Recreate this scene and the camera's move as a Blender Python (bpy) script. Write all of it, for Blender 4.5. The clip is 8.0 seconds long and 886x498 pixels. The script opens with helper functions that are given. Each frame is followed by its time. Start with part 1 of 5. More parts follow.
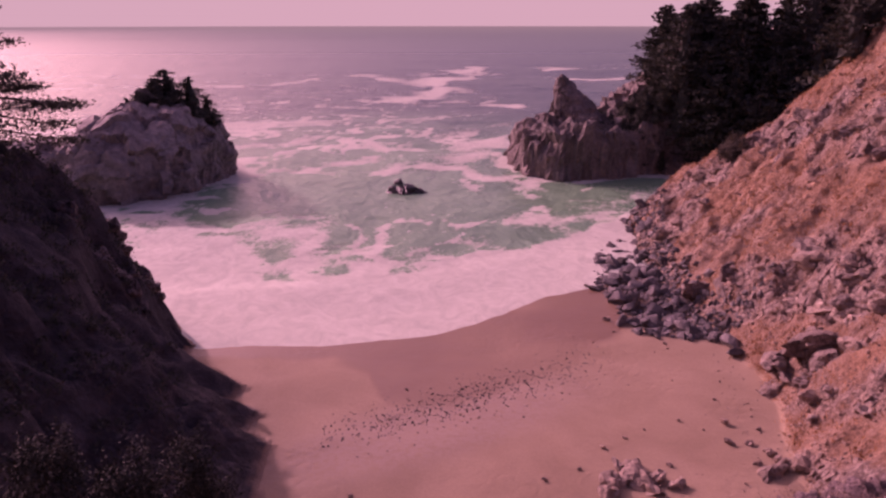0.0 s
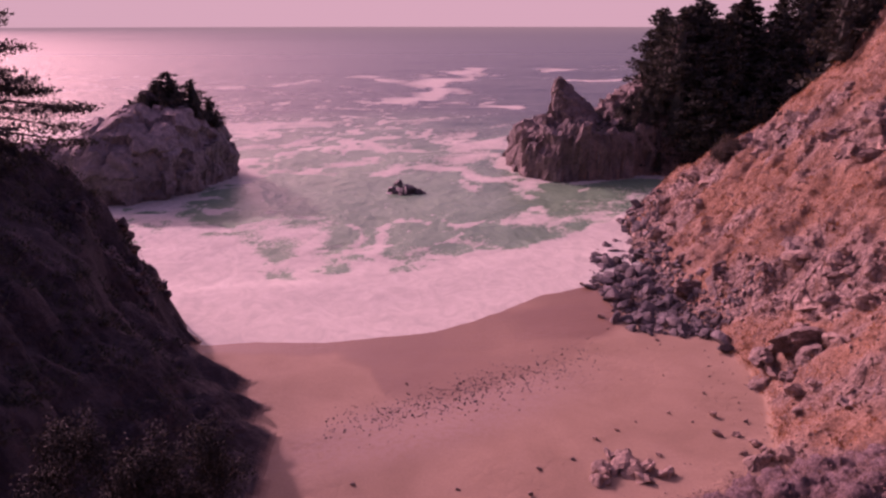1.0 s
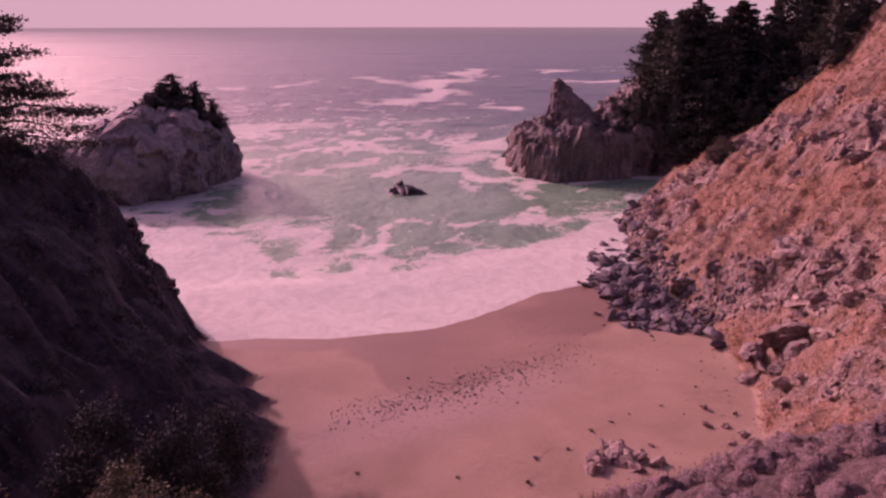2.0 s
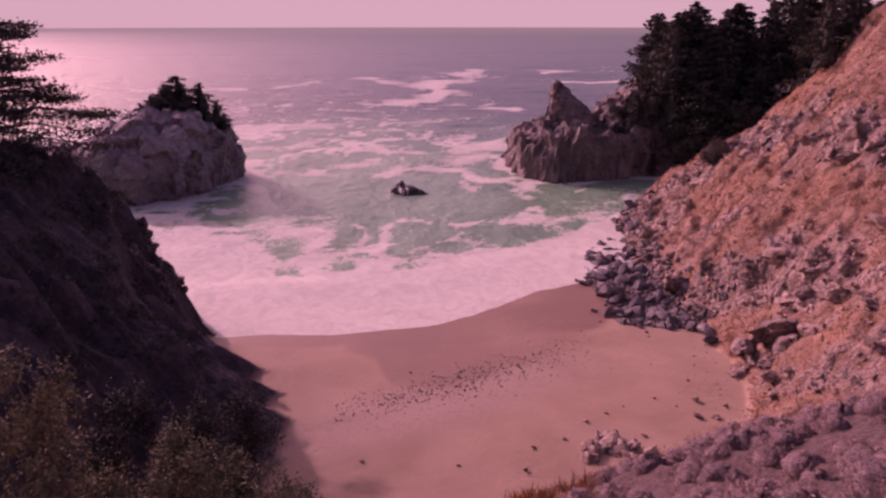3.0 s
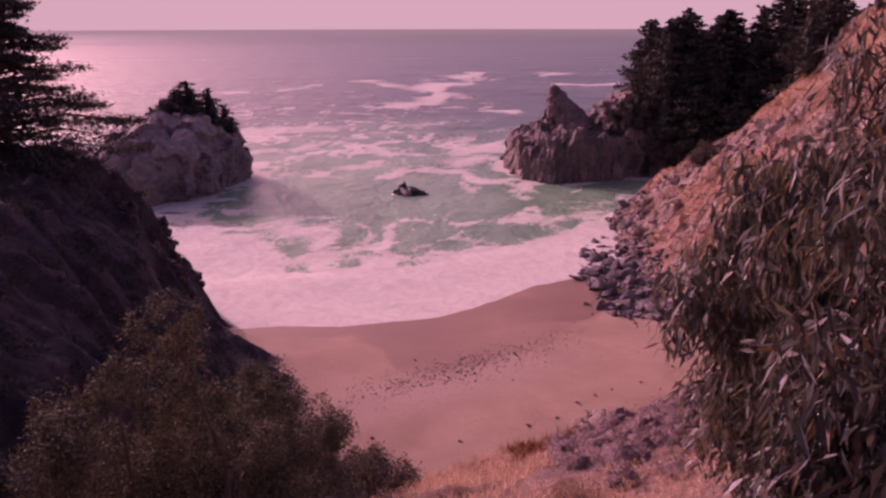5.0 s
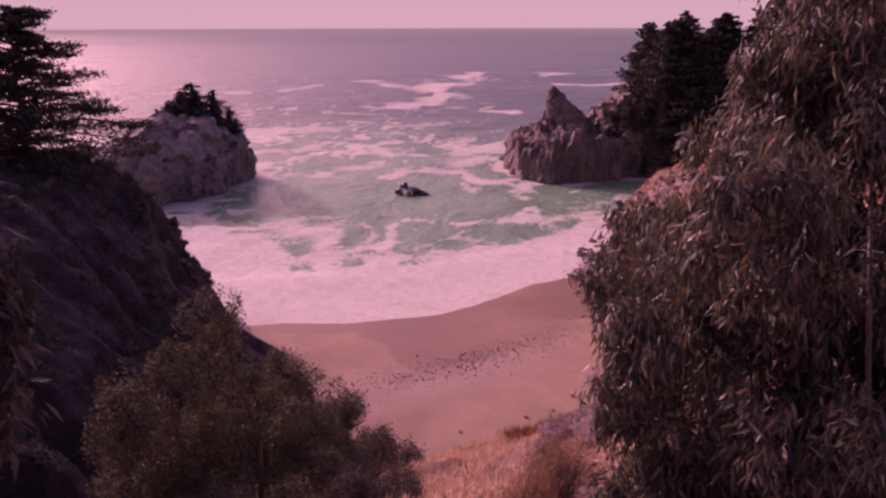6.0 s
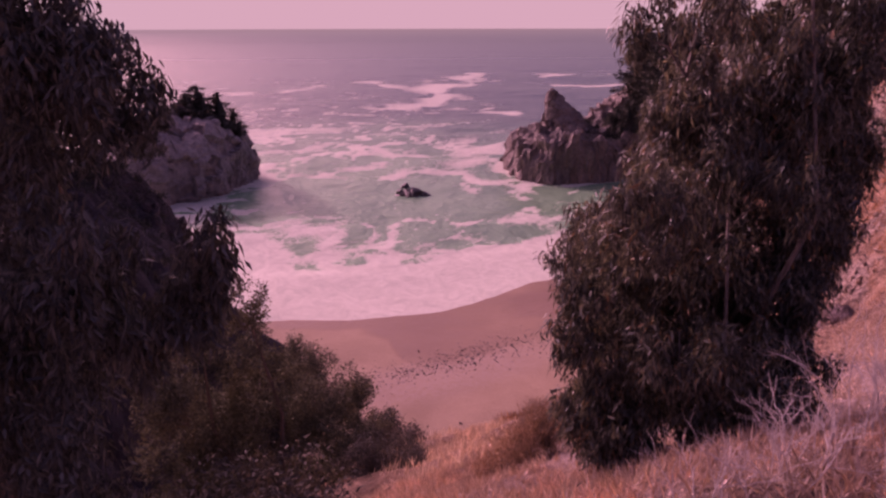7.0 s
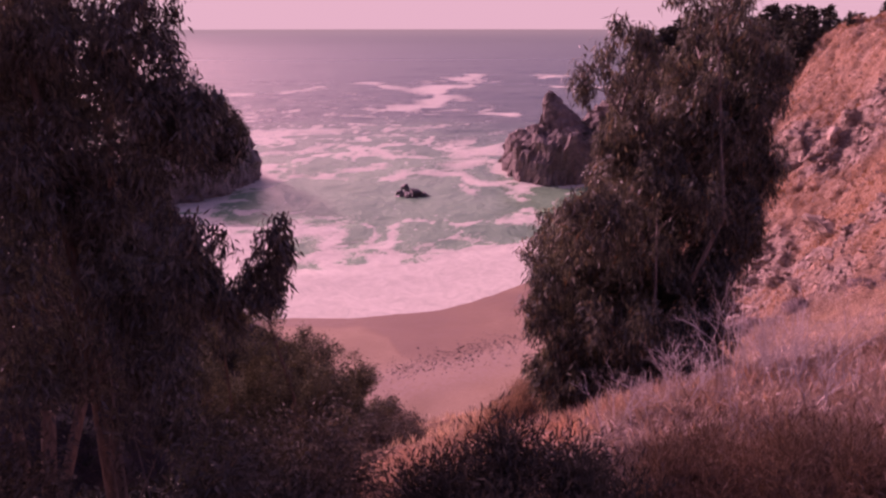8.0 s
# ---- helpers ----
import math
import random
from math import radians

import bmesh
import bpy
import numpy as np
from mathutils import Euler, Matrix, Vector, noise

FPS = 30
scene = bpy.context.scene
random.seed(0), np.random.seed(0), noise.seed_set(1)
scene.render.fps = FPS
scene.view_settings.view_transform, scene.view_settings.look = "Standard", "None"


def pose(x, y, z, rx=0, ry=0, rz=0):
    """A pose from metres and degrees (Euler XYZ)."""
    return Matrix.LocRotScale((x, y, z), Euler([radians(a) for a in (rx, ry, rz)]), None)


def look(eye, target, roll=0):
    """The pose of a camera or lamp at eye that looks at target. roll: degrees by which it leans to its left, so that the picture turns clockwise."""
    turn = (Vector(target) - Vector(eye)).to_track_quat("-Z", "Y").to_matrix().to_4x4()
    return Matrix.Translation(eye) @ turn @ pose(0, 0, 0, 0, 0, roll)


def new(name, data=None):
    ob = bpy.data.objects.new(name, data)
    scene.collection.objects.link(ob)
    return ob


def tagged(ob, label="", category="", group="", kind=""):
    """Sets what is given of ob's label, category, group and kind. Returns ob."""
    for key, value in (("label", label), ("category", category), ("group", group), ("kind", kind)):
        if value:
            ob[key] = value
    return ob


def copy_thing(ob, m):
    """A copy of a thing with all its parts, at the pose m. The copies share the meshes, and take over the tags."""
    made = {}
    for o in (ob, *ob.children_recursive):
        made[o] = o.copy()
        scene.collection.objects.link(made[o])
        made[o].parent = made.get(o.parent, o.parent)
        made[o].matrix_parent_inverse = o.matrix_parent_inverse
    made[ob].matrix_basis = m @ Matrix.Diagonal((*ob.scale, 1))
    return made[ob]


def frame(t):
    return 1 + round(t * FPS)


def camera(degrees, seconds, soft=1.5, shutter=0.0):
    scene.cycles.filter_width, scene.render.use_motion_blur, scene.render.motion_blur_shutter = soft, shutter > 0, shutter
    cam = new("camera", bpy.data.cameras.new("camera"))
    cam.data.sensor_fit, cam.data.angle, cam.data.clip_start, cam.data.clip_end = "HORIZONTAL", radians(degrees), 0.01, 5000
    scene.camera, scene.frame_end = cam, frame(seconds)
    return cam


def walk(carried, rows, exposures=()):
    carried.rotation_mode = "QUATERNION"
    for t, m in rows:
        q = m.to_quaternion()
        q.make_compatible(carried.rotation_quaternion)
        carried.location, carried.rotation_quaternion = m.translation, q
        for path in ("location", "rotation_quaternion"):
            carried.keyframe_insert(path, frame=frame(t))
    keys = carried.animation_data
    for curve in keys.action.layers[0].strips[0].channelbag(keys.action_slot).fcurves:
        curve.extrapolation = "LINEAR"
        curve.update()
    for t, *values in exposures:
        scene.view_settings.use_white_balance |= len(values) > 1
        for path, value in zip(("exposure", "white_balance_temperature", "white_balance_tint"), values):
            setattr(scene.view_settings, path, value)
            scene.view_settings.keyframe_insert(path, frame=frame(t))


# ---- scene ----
cam = camera(62.1, 8.0, soft=2.4)
PATH = [
    (0, (-2.703, -0.439, 36.892), (-2.55, 1.464, 36.298), -0.0),
    (0.5, (-2.689, -1.628, 37.168), (-2.536, 0.276, 36.574), -0.0),
    (1, (-2.791, -2.851, 37.472), (-2.637, -0.947, 36.879), 0.0),
    (1.5, (-2.891, -4.121, 37.755), (-2.738, -2.217, 37.163), 0.0),
    (3, (-3.398, -8.02, 38.713), (-3.244, -6.116, 38.121), -0.0),
    (3.5, (-3.602, -9.465, 39.011), (-3.448, -7.561, 38.42), -0.0),
    (4, (-3.772, -11.01, 39.311), (-3.618, -9.106, 38.721), -0.0),
    (4.5, (-3.968, -12.558, 39.645), (-3.814, -10.653, 39.055), -0.1),
    (4.7, (-4.042, -13.192, 39.726), (-3.887, -11.286, 39.138), -0.1),
    (6, (-4.471, -17.349, 41.012), (-4.318, -15.444, 40.421), -0.1),
    (6.5, (-4.636, -18.881, 41.349), (-4.483, -16.976, 40.759), -0.1),
    (7, (-4.766, -20.266, 41.722), (-4.614, -18.361, 41.132), -0.1),
    (7.5, (-4.865, -21.608, 42.091), (-4.714, -19.703, 41.501), -0.2),
    (8, (-4.92, -22.827, 42.427), (-4.766, -20.922, 41.838), 0.0),
]
walk(cam, [(t, look(eye, target, roll)) for t, eye, target, roll in PATH],
     exposures=[(0, -0.02, 7130, 118), (7, 0.0, 7130, 118), (8, 0.2, 7130, 118)])

# ---- daylight: low sun ahead and to the left over a hazy sea ----
SUN_AZ, SUN_EL = radians(-39.5), radians(24.5)
SUN_WAY = Vector((math.sin(SUN_AZ) * math.cos(SUN_EL), math.cos(SUN_AZ) * math.cos(SUN_EL), math.sin(SUN_EL)))
world = bpy.data.worlds.new("sky")
world.use_nodes = True
scene.world = world
wn = world.node_tree.nodes
sky = wn.new("ShaderNodeTexSky")
sky.sky_type, sky.sun_disc = "NISHITA", False
sky.sun_elevation, sky.sun_rotation = SUN_EL, SUN_AZ
sky.air_density, sky.dust_density, sky.ozone_density = 1.0, 5.0, 0.6
world.node_tree.links.new(sky.outputs[0], wn["Background"].inputs[0])
wn["Background"].inputs[1].default_value = 0.135
lamp = bpy.data.lights.new("sun", "SUN")
lamp.energy, lamp.angle, lamp.color = 3.15, radians(0.6), (1.0, 0.87, 0.76)
sun = new("sun", lamp)
sun.matrix_world = Matrix.Translation((-60, 80, 90)) @ SUN_WAY.to_track_quat("Z", "Y").to_matrix().to_4x4()


# ---- noise on plan coordinates ----
def lattice(ix, iy, seed):
    h = (ix * 374761393 + iy * 668265263 + seed * 974634777) & 0xFFFFFFFF
    h = ((h ^ (h >> 13)) * 1274126177) & 0xFFFFFFFF
    return ((h ^ (h >> 16)) & 0xFFFF) / 65535.0


def vnoise(x, y, seed=0):
    x, y = np.asarray(x, float), np.asarray(y, float)
    fx, fy = np.floor(x), np.floor(y)
    ix, iy = fx.astype(np.int64), fy.astype(np.int64)
    u, v = x - fx, y - fy
    u, v = u * u * u * (u * (6 * u - 15) + 10), v * v * v * (v * (6 * v - 15) + 10)
    a, b = lattice(ix, iy, seed), lattice(ix + 1, iy, seed)
    c, d = lattice(ix, iy + 1, seed), lattice(ix + 1, iy + 1, seed)
    return (a * (1 - u) + b * u) * (1 - v) + (c * (1 - u) + d * u) * v


def fbm(x, y, size, octaves=4, seed=0, gain=0.5):
    """Fractal noise about 0, within about -1 to 1; size: metres of the largest bumps."""
    total, amp, norm, k = 0.0, 1.0, 0.0, 1.0 / size
    for o in range(octaves):
        ang = 0.7 * o + seed
        cx, sx = math.cos(ang), math.sin(ang)
        total = total + amp * (2 * vnoise((x * cx - y * sx) * k + 17.3 * o, (x * sx + y * cx) * k - 9.1 * o, seed + o) - 1)
        norm += amp
        amp, k = amp * gain, k * 2.03
    return total / norm * 1.5


def ridged(x, y, size, octaves=4, seed=0):
    return 1 - np.abs(fbm(x, y, size, octaves, seed)) * 1.6


def step(a, b, v):
    t = np.clip((v - a) / (b - a), 0, 1)
    return t * t * (3 - 2 * t)


def smax(a, b, k):
    return np.log(np.exp(np.clip((a - np.maximum(a, b)) / k, -60, 0)) + np.exp(np.clip((b - np.maximum(a, b)) / k, -60, 0))) * k + np.maximum(a, b)


def smin(a, b, k):
    return -smax(-a, -b, k)


# ---- materials ----
def material(name):
    m = bpy.data.materials.new(name)
    m.use_nodes = True
    return m, m.node_tree.nodes, m.node_tree.links, m.node_tree.nodes["Principled BSDF"]


def nd(nodes, kind, **values):
    n = nodes.new(kind)
    for k, v in values.items():
        if k in n.inputs:
            n.inputs[k].default_value = v
    return n


def noise_tex(nodes, links, coord, scale, detail=6.0, rough=0.6, distortion=0.0):
    n = nodes.new("ShaderNodeTexNoise")
    n.inputs["Scale"].default_value, n.inputs["Detail"].default_value = scale, detail
    n.inputs["Roughness"].default_value, n.inputs["Distortion"].default_value = rough, distortion
    links.new(coord, n.inputs["Vector"])
    return n.outputs["Fac"]


def ramp(nodes, links, fac, stops):
    r = nodes.new("ShaderNodeValToRGB")
    e = r.color_ramp.elements
    while len(e) < len(stops):
        e.new(0.5)
    for el, (p, c) in zip(e, stops):
        el.position, el.color = p, (*c, 1)
    links.new(fac, r.inputs[0])
    return r.outputs[0]


def mixc(nodes, links, fac, a, b, mode="MIX"):
    m = nodes.new("ShaderNodeMix")
    m.data_type, m.blend_type = "RGBA", mode
    for sock, val in ((m.inputs[0], fac), (m.inputs[6], a), (m.inputs[7], b)):
        if isinstance(val, (int, float)):
            sock.default_value = val
        elif isinstance(val, tuple):
            sock.default_value = (*val, 1)
        else:
            links.new(val, sock)
    return m.outputs[2]


def mathn(nodes, links, op, a, b=0.0, c=0.0):
    m = nodes.new("ShaderNodeMath")
    m.operation = op
    for sock, val in zip(m.inputs, (a, b, c)):
        if isinstance(val, (int, float)):
            sock.default_value = val
        else:
            links.new(val, sock)
    return m.outputs[0]


def bump(nodes, links, height, strength, distance, under=None):
    b = nodes.new("ShaderNodeBump")
    b.inputs["Distance"].default_value = distance
    if isinstance(strength, (int, float)):
        b.inputs["Strength"].default_value = strength
    else:
        links.new(strength, b.inputs["Strength"])
    links.new(height, b.inputs["Height"])
    if under is not None:
        links.new(under, b.inputs["Normal"])
    return b.outputs[0]


def coords(nodes, links, scale=(1, 1, 1), kind="Object"):
    tc = nodes.new("ShaderNodeTexCoord")
    mp = nodes.new("ShaderNodeMapping")
    mp.inputs["Scale"].default_value = scale
    links.new(tc.outputs[kind], mp.inputs[0])
    return mp.outputs[0]


def attr(nodes, name):
    a = nodes.new("ShaderNodeAttribute")
    a.attribute_name = name
    return a.outputs["Fac"]


def world_coords(nodes):
    return nodes.new("ShaderNodeNewGeometry").outputs["Position"]


def rock_material(name, dark, mid, light, scale=1.0, relief=0.25):
    m, n, l, b = material(name)
    co = world_coords(n)
    big = noise_tex(n, l, co, 0.18 * scale, 8, 0.62, 0.4)
    fine = noise_tex(n, l, co, 1.6 * scale, 8, 0.68, 0.2)
    col = ramp(n, l, big, [(0.3, dark), (0.5, mid), (0.72, light)])
    col = mixc(n, l, 0.75, col, ramp(n, l, fine, [(0.3, (0.35, 0.33, 0.32)), (0.52, (0.95, 0.95, 0.95)), (0.75, (1.5, 1.45, 1.35))]), "MULTIPLY")
    info = n.new("ShaderNodeObjectInfo")
    col = mixc(n, l, 0.5, col, ramp(n, l, info.outputs["Random"], [(0.0, (0.6, 0.6, 0.62)), (1.0, (1.35, 1.25, 1.15))]), "MULTIPLY")
    l.new(col, b.inputs["Base Color"])
    b.inputs["Roughness"].default_value = 0.85
    v = n.new("ShaderNodeTexVoronoi")
    v.feature, v.inputs["Scale"].default_value = "DISTANCE_TO_EDGE", 0.9 * scale
    l.new(mixc(n, l, 0.3, co, noise_vec(n, l, co, 0.8 * scale), "ADD"), v.inputs["Vector"])
    crack = mathn(n, l, "MINIMUM", v.outputs["Distance"], 0.25)
    h = mathn(n, l, "ADD", mathn(n, l, "MULTIPLY", fine, 1.0), mathn(n, l, "MULTIPLY", crack, 1.2))
    l.new(bump(n, l, h, 0.9, relief), b.inputs["Normal"])
    return m


def noise_vec(n, l, co, scale):
    t = n.new("ShaderNodeTexNoise")
    t.inputs["Scale"].default_value = scale
    l.new(co, t.inputs["Vector"])
    return t.outputs["Color"]


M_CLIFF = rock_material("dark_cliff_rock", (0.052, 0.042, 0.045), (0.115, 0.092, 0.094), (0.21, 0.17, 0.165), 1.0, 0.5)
# the stack's rock, lifted and flattened in tone to carry its haze
M_STACK_HAZE = rock_material("hazed_stack_rock", (0.16, 0.138, 0.135), (0.25, 0.215, 0.2), (0.33, 0.285, 0.26), 0.5, 0.5)
M_OUTCROP = rock_material("fissured_outcrop_rock", (0.085, 0.064, 0.055), (0.2, 0.15, 0.125), (0.36, 0.28, 0.235), 2.0, 0.2)
M_POINT = rock_material("dark_headland_rock", (0.09, 0.075, 0.07), (0.2, 0.16, 0.14), (0.36, 0.29, 0.25), 0.7, 0.6)
M_TALUS = rock_material("boulder_rock", (0.05, 0.046, 0.048), (0.125, 0.114, 0.114), (0.26, 0.232, 0.225), 2.0, 0.15)
M_PALE = rock_material("hillside_rock", (0.14, 0.1, 0.08), (0.29, 0.215, 0.168), (0.44, 0.345, 0.28), 1.6, 0.15)
M_WETROCK = rock_material("wet_sea_rock", (0.02, 0.02, 0.02), (0.05, 0.045, 0.045), (0.1, 0.09, 0.09), 1.0, 0.3)
M_WETROCK.node_tree.nodes["Principled BSDF"].inputs["Roughness"].default_value = 0.35


def ground_material():
    m, n, l, b = material("ground_soil_and_sand")
    co = world_coords(n)
    big = noise_tex(n, l, co, 0.09, 8, 0.6, 0.6)
    mid = noise_tex(n, l, co, 0.55, 8, 0.66, 0.3)
    fine = noise_tex(n, l, co, 4.0, 6, 0.7)
    soil = ramp(n, l, mid, [(0.28, (0.12, 0.075, 0.055)), (0.45, (0.28, 0.175, 0.12)), (0.58, (0.38, 0.25, 0.175)), (0.75, (0.5, 0.38, 0.3))])
    grassy = ramp(n, l, big, [(0.4, (0, 0, 0)), (0.6, (1, 1, 1))])
    soil = mixc(n, l, mathn(n, l, "MULTIPLY", grassy, 0.6), soil, ramp(n, l, fine, [(0.3, (0.19, 0.09, 0.045)), (0.7, (0.44, 0.235, 0.125))]))
    soil = mixc(n, l, 0.7, soil, ramp(n, l, fine, [(0.3, (0.5, 0.48, 0.46)), (0.7, (1.3, 1.3, 1.3))]), "MULTIPLY")
    vor = n.new("ShaderNodeTexVoronoi")
    vor.feature, vor.inputs["Scale"].default_value = "DISTANCE_TO_EDGE", 0.75
    l.new(mixc(n, l, 0.9, co, noise_vec(n, l, co, 0.9), "ADD"), vor.inputs["Vector"])
    crack = mathn(n, l, "MINIMUM", mathn(n, l, "MULTIPLY", vor.outputs["Distance"], 4.0), 1.0)
    stone = mathn(n, l, "MULTIPLY", attr(n, "stone"), ramp(n, l, mid, [(0.36, (0, 0, 0)), (0.5, (1, 1, 1))]))
    rock = ramp(n, l, fine, [(0.3, (0.19, 0.135, 0.11)), (0.5, (0.33, 0.245, 0.2)), (0.72, (0.46, 0.37, 0.31))])
    rock = mixc(n, l, 0.6, rock, ramp(n, l, crack, [(0.0, (0.35, 0.33, 0.33)), (0.35, (1, 1, 1))]), "MULTIPLY")
    soil = mixc(n, l, stone, soil, rock)
    # soil under the brush, coloured dark to put shade into the gaps between mounds
    soil = mixc(n, l, mathn(n, l, "MULTIPLY", attr(n, "brush"), 0.85), soil, ramp(n, l, fine, [(0.3, (0.05, 0.036, 0.036)), (0.5, (0.12, 0.088, 0.085)), (0.72, (0.24, 0.18, 0.17))]))
    soil = mixc(n, l, mathn(n, l, "MULTIPLY", attr(n, "straw"), 0.75), soil, ramp(n, l, fine, [(0.3, (0.17, 0.125, 0.11)), (0.5, (0.33, 0.25, 0.23)), (0.72, (0.5, 0.4, 0.375))]))
    # dark scrubby cliff ground, with its shade put into the soil colour
    dark = attr(n, "shade_tone")
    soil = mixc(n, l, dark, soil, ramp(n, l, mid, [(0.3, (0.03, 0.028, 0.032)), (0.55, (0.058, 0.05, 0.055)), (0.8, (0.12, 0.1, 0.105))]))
    sandn = noise_tex(n, l, co, 0.16, 6, 0.55, 0.5)
    sand = ramp(n, l, sandn, [(0.3, (0.25, 0.172, 0.112)), (0.7, (0.325, 0.23, 0.155))])
    sand = mixc(n, l, 0.35, sand, ramp(n, l, fine, [(0.25, (0.6, 0.58, 0.56)), (0.7, (1.1, 1.1, 1.1))]), "MULTIPLY")
    sand = mixc(n, l, mathn(n, l, "MULTIPLY", attr(n, "trodden"), ramp(n, l, noise_tex(n, l, co, 1.7, 7, 0.7), [(0.35, (0.15, 0.15, 0.15)), (0.6, (0.85, 0.85, 0.85))])), sand, (0.3, 0.222, 0.18))
    wet = attr(n, "wet")
    sand = mixc(n, l, wet, sand, (0.185, 0.108, 0.066))
    s = attr(n, "sand")
    l.new(mixc(n, l, s, soil, sand), b.inputs["Base Color"])
    rough = mathn(n, l, "SUBTRACT", 0.93, mathn(n, l, "MULTIPLY", mathn(n, l, "MULTIPLY", wet, s), 0.45))
    l.new(rough, b.inputs["Roughness"])
    b.inputs["Specular IOR Level"].default_value = 0.3
    rel = mathn(n, l, "SUBTRACT", 1.0, mathn(n, l, "MULTIPLY", s, 0.91))
    h = mathn(n, l, "ADD", mathn(n, l, "MULTIPLY", mid, 1.3), mathn(n, l, "MULTIPLY", fine, 0.5))
    h = mathn(n, l, "ADD", h, mathn(n, l, "MULTIPLY", mathn(n, l, "MULTIPLY", crack, stone), 0.5))
    h = mathn(n, l, "MULTIPLY", h, rel)
    l.new(bump(n, l, h, 1.0, 0.7), b.inputs["Normal"])
    return m


def sea_material():
    m, n, l, b = material("sea_water_and_foam")
    co = world_coords(n)
    foam = attr(n, "foam")
    shoal = attr(n, "shoal")
    mp = n.new("ShaderNodeMapping")
    mp.inputs["Scale"].default_value = (1.1, 0.8, 1.0)
    l.new(co, mp.inputs[0])
    cs = mp.outputs[0]
    lace = noise_tex(n, l, cs, 0.9, 8, 0.7, 0.9)
    lace2 = noise_tex(n, l, cs, 3.2, 4, 0.6, 0.5)
    br = mathn(n, l, "ADD", mathn(n, l, "MULTIPLY", mathn(n, l, "SUBTRACT", lace, 0.5), 1.1), mathn(n, l, "MULTIPLY", mathn(n, l, "SUBTRACT", lace2, 0.5), 0.35))
    f = mathn(n, l, "ADD", foam, br)
    mr = n.new("ShaderNodeMapRange")
    mr.interpolation_type = "SMOOTHSTEP"
    mr.inputs["From Min"].default_value, mr.inputs["From Max"].default_value = 0.42, 0.68
    l.new(f, mr.inputs[0])
    f = mr.outputs[0]
    water = mixc(n, l, shoal, (0.028, 0.056, 0.058), (0.13, 0.25, 0.155))
    streaks = noise_tex(n, l, cs, 0.28, 7, 0.62, 1.6)
    froth = mixc(n, l, 0.55, ramp(n, l, streaks, [(0.3, (0.4, 0.41, 0.345)), (0.5, (0.475, 0.48, 0.4)), (0.66, (0.53, 0.535, 0.45))]), ramp(n, l, lace, [(0.3, (0.9, 0.91, 0.91)), (0.7, (1.05, 1.04, 1.03))]), "MULTIPLY")
    col = mixc(n, l, f, water, froth)
    l.new(col, b.inputs["Base Color"])
    b.inputs["IOR"].default_value, b.inputs["Specular IOR Level"].default_value = 1.33, 0.16
    l.new(mathn(n, l, "ADD", mathn(n, l, "MULTIPLY", f, 0.5), mathn(n, l, "ADD", mathn(n, l, "MULTIPLY", attr(n, "calm"), -0.02), 0.29)), b.inputs["Roughness"])
    w1 = noise_tex(n, l, cs, 0.35, 6, 0.62, 0.4)
    w2 = noise_tex(n, l, cs, 0.05, 4, 0.6, 0.3)
    calm = mathn(n, l, "MULTIPLY", attr(n, "calm"), mathn(n, l, "SUBTRACT", 1.0, mathn(n, l, "MULTIPLY", f, 0.75)))
    nb = bump(n, l, w2, mathn(n, l, "MULTIPLY", calm, 0.6), 4.0)
    nb = bump(n, l, w1, mathn(n, l, "MULTIPLY", calm, 0.42), 0.9, nb)
    nb = bump(n, l, f, 0.25, 0.08, nb)
    l.new(nb, b.inputs["Normal"])
    return m


def leaf_material(name, dark, light, gloss=0.5, through_light=0.15, old=None):
    m, n, l, b = material(name)
    geo = n.new("ShaderNodeNewGeometry")
    col = ramp(n, l, geo.outputs["Random Per Island"], [(0.0, dark), (0.6, tuple((a + c) / 2 for a, c in zip(dark, light))), (0.93 if old else 1.0, light)] + ([(0.96, old)] if old else []))
    patch = noise_tex(n, l, geo.outputs["Position"], 0.8, 4, 0.6)
    col = mixc(n, l, 0.7, col, ramp(n, l, patch, [(0.3, (0.55, 0.6, 0.6)), (0.7, (1.35, 1.2, 1.0))]), "MULTIPLY")
    l.new(col, b.inputs["Base Color"])
    b.inputs["Roughness"].default_value, b.inputs["Specular IOR Level"].default_value = gloss, 0.5 - 0.4 * gloss
    tr = n.new("ShaderNodeBsdfTranslucent")
    l.new(mixc(n, l, 1.0, col, (1.3, 1.15, 0.7), "MULTIPLY"), tr.inputs[0])
    mx = n.new("ShaderNodeMixShader")
    mx.inputs[0].default_value = through_light
    l.new(b.outputs[0], mx.inputs[1])
    l.new(tr.outputs[0], mx.inputs[2])
    l.new(mx.outputs[0], n["Material Output"].inputs[0])
    return m


def bark_material(name, dark, light):
    m, n, l, b = material(name)
    co = coords(n, l, (6, 6, 1.2))
    f = noise_tex(n, l, co, 2.0, 6, 0.65, 0.4)
    l.new(ramp(n, l, f, [(0.3, dark), (0.7, light)]), b.inputs["Base Color"])
    b.inputs["Roughness"].default_value = 0.85
    l.new(bump(n, l, f, 0.7, 0.03), b.inputs["Normal"])
    return m


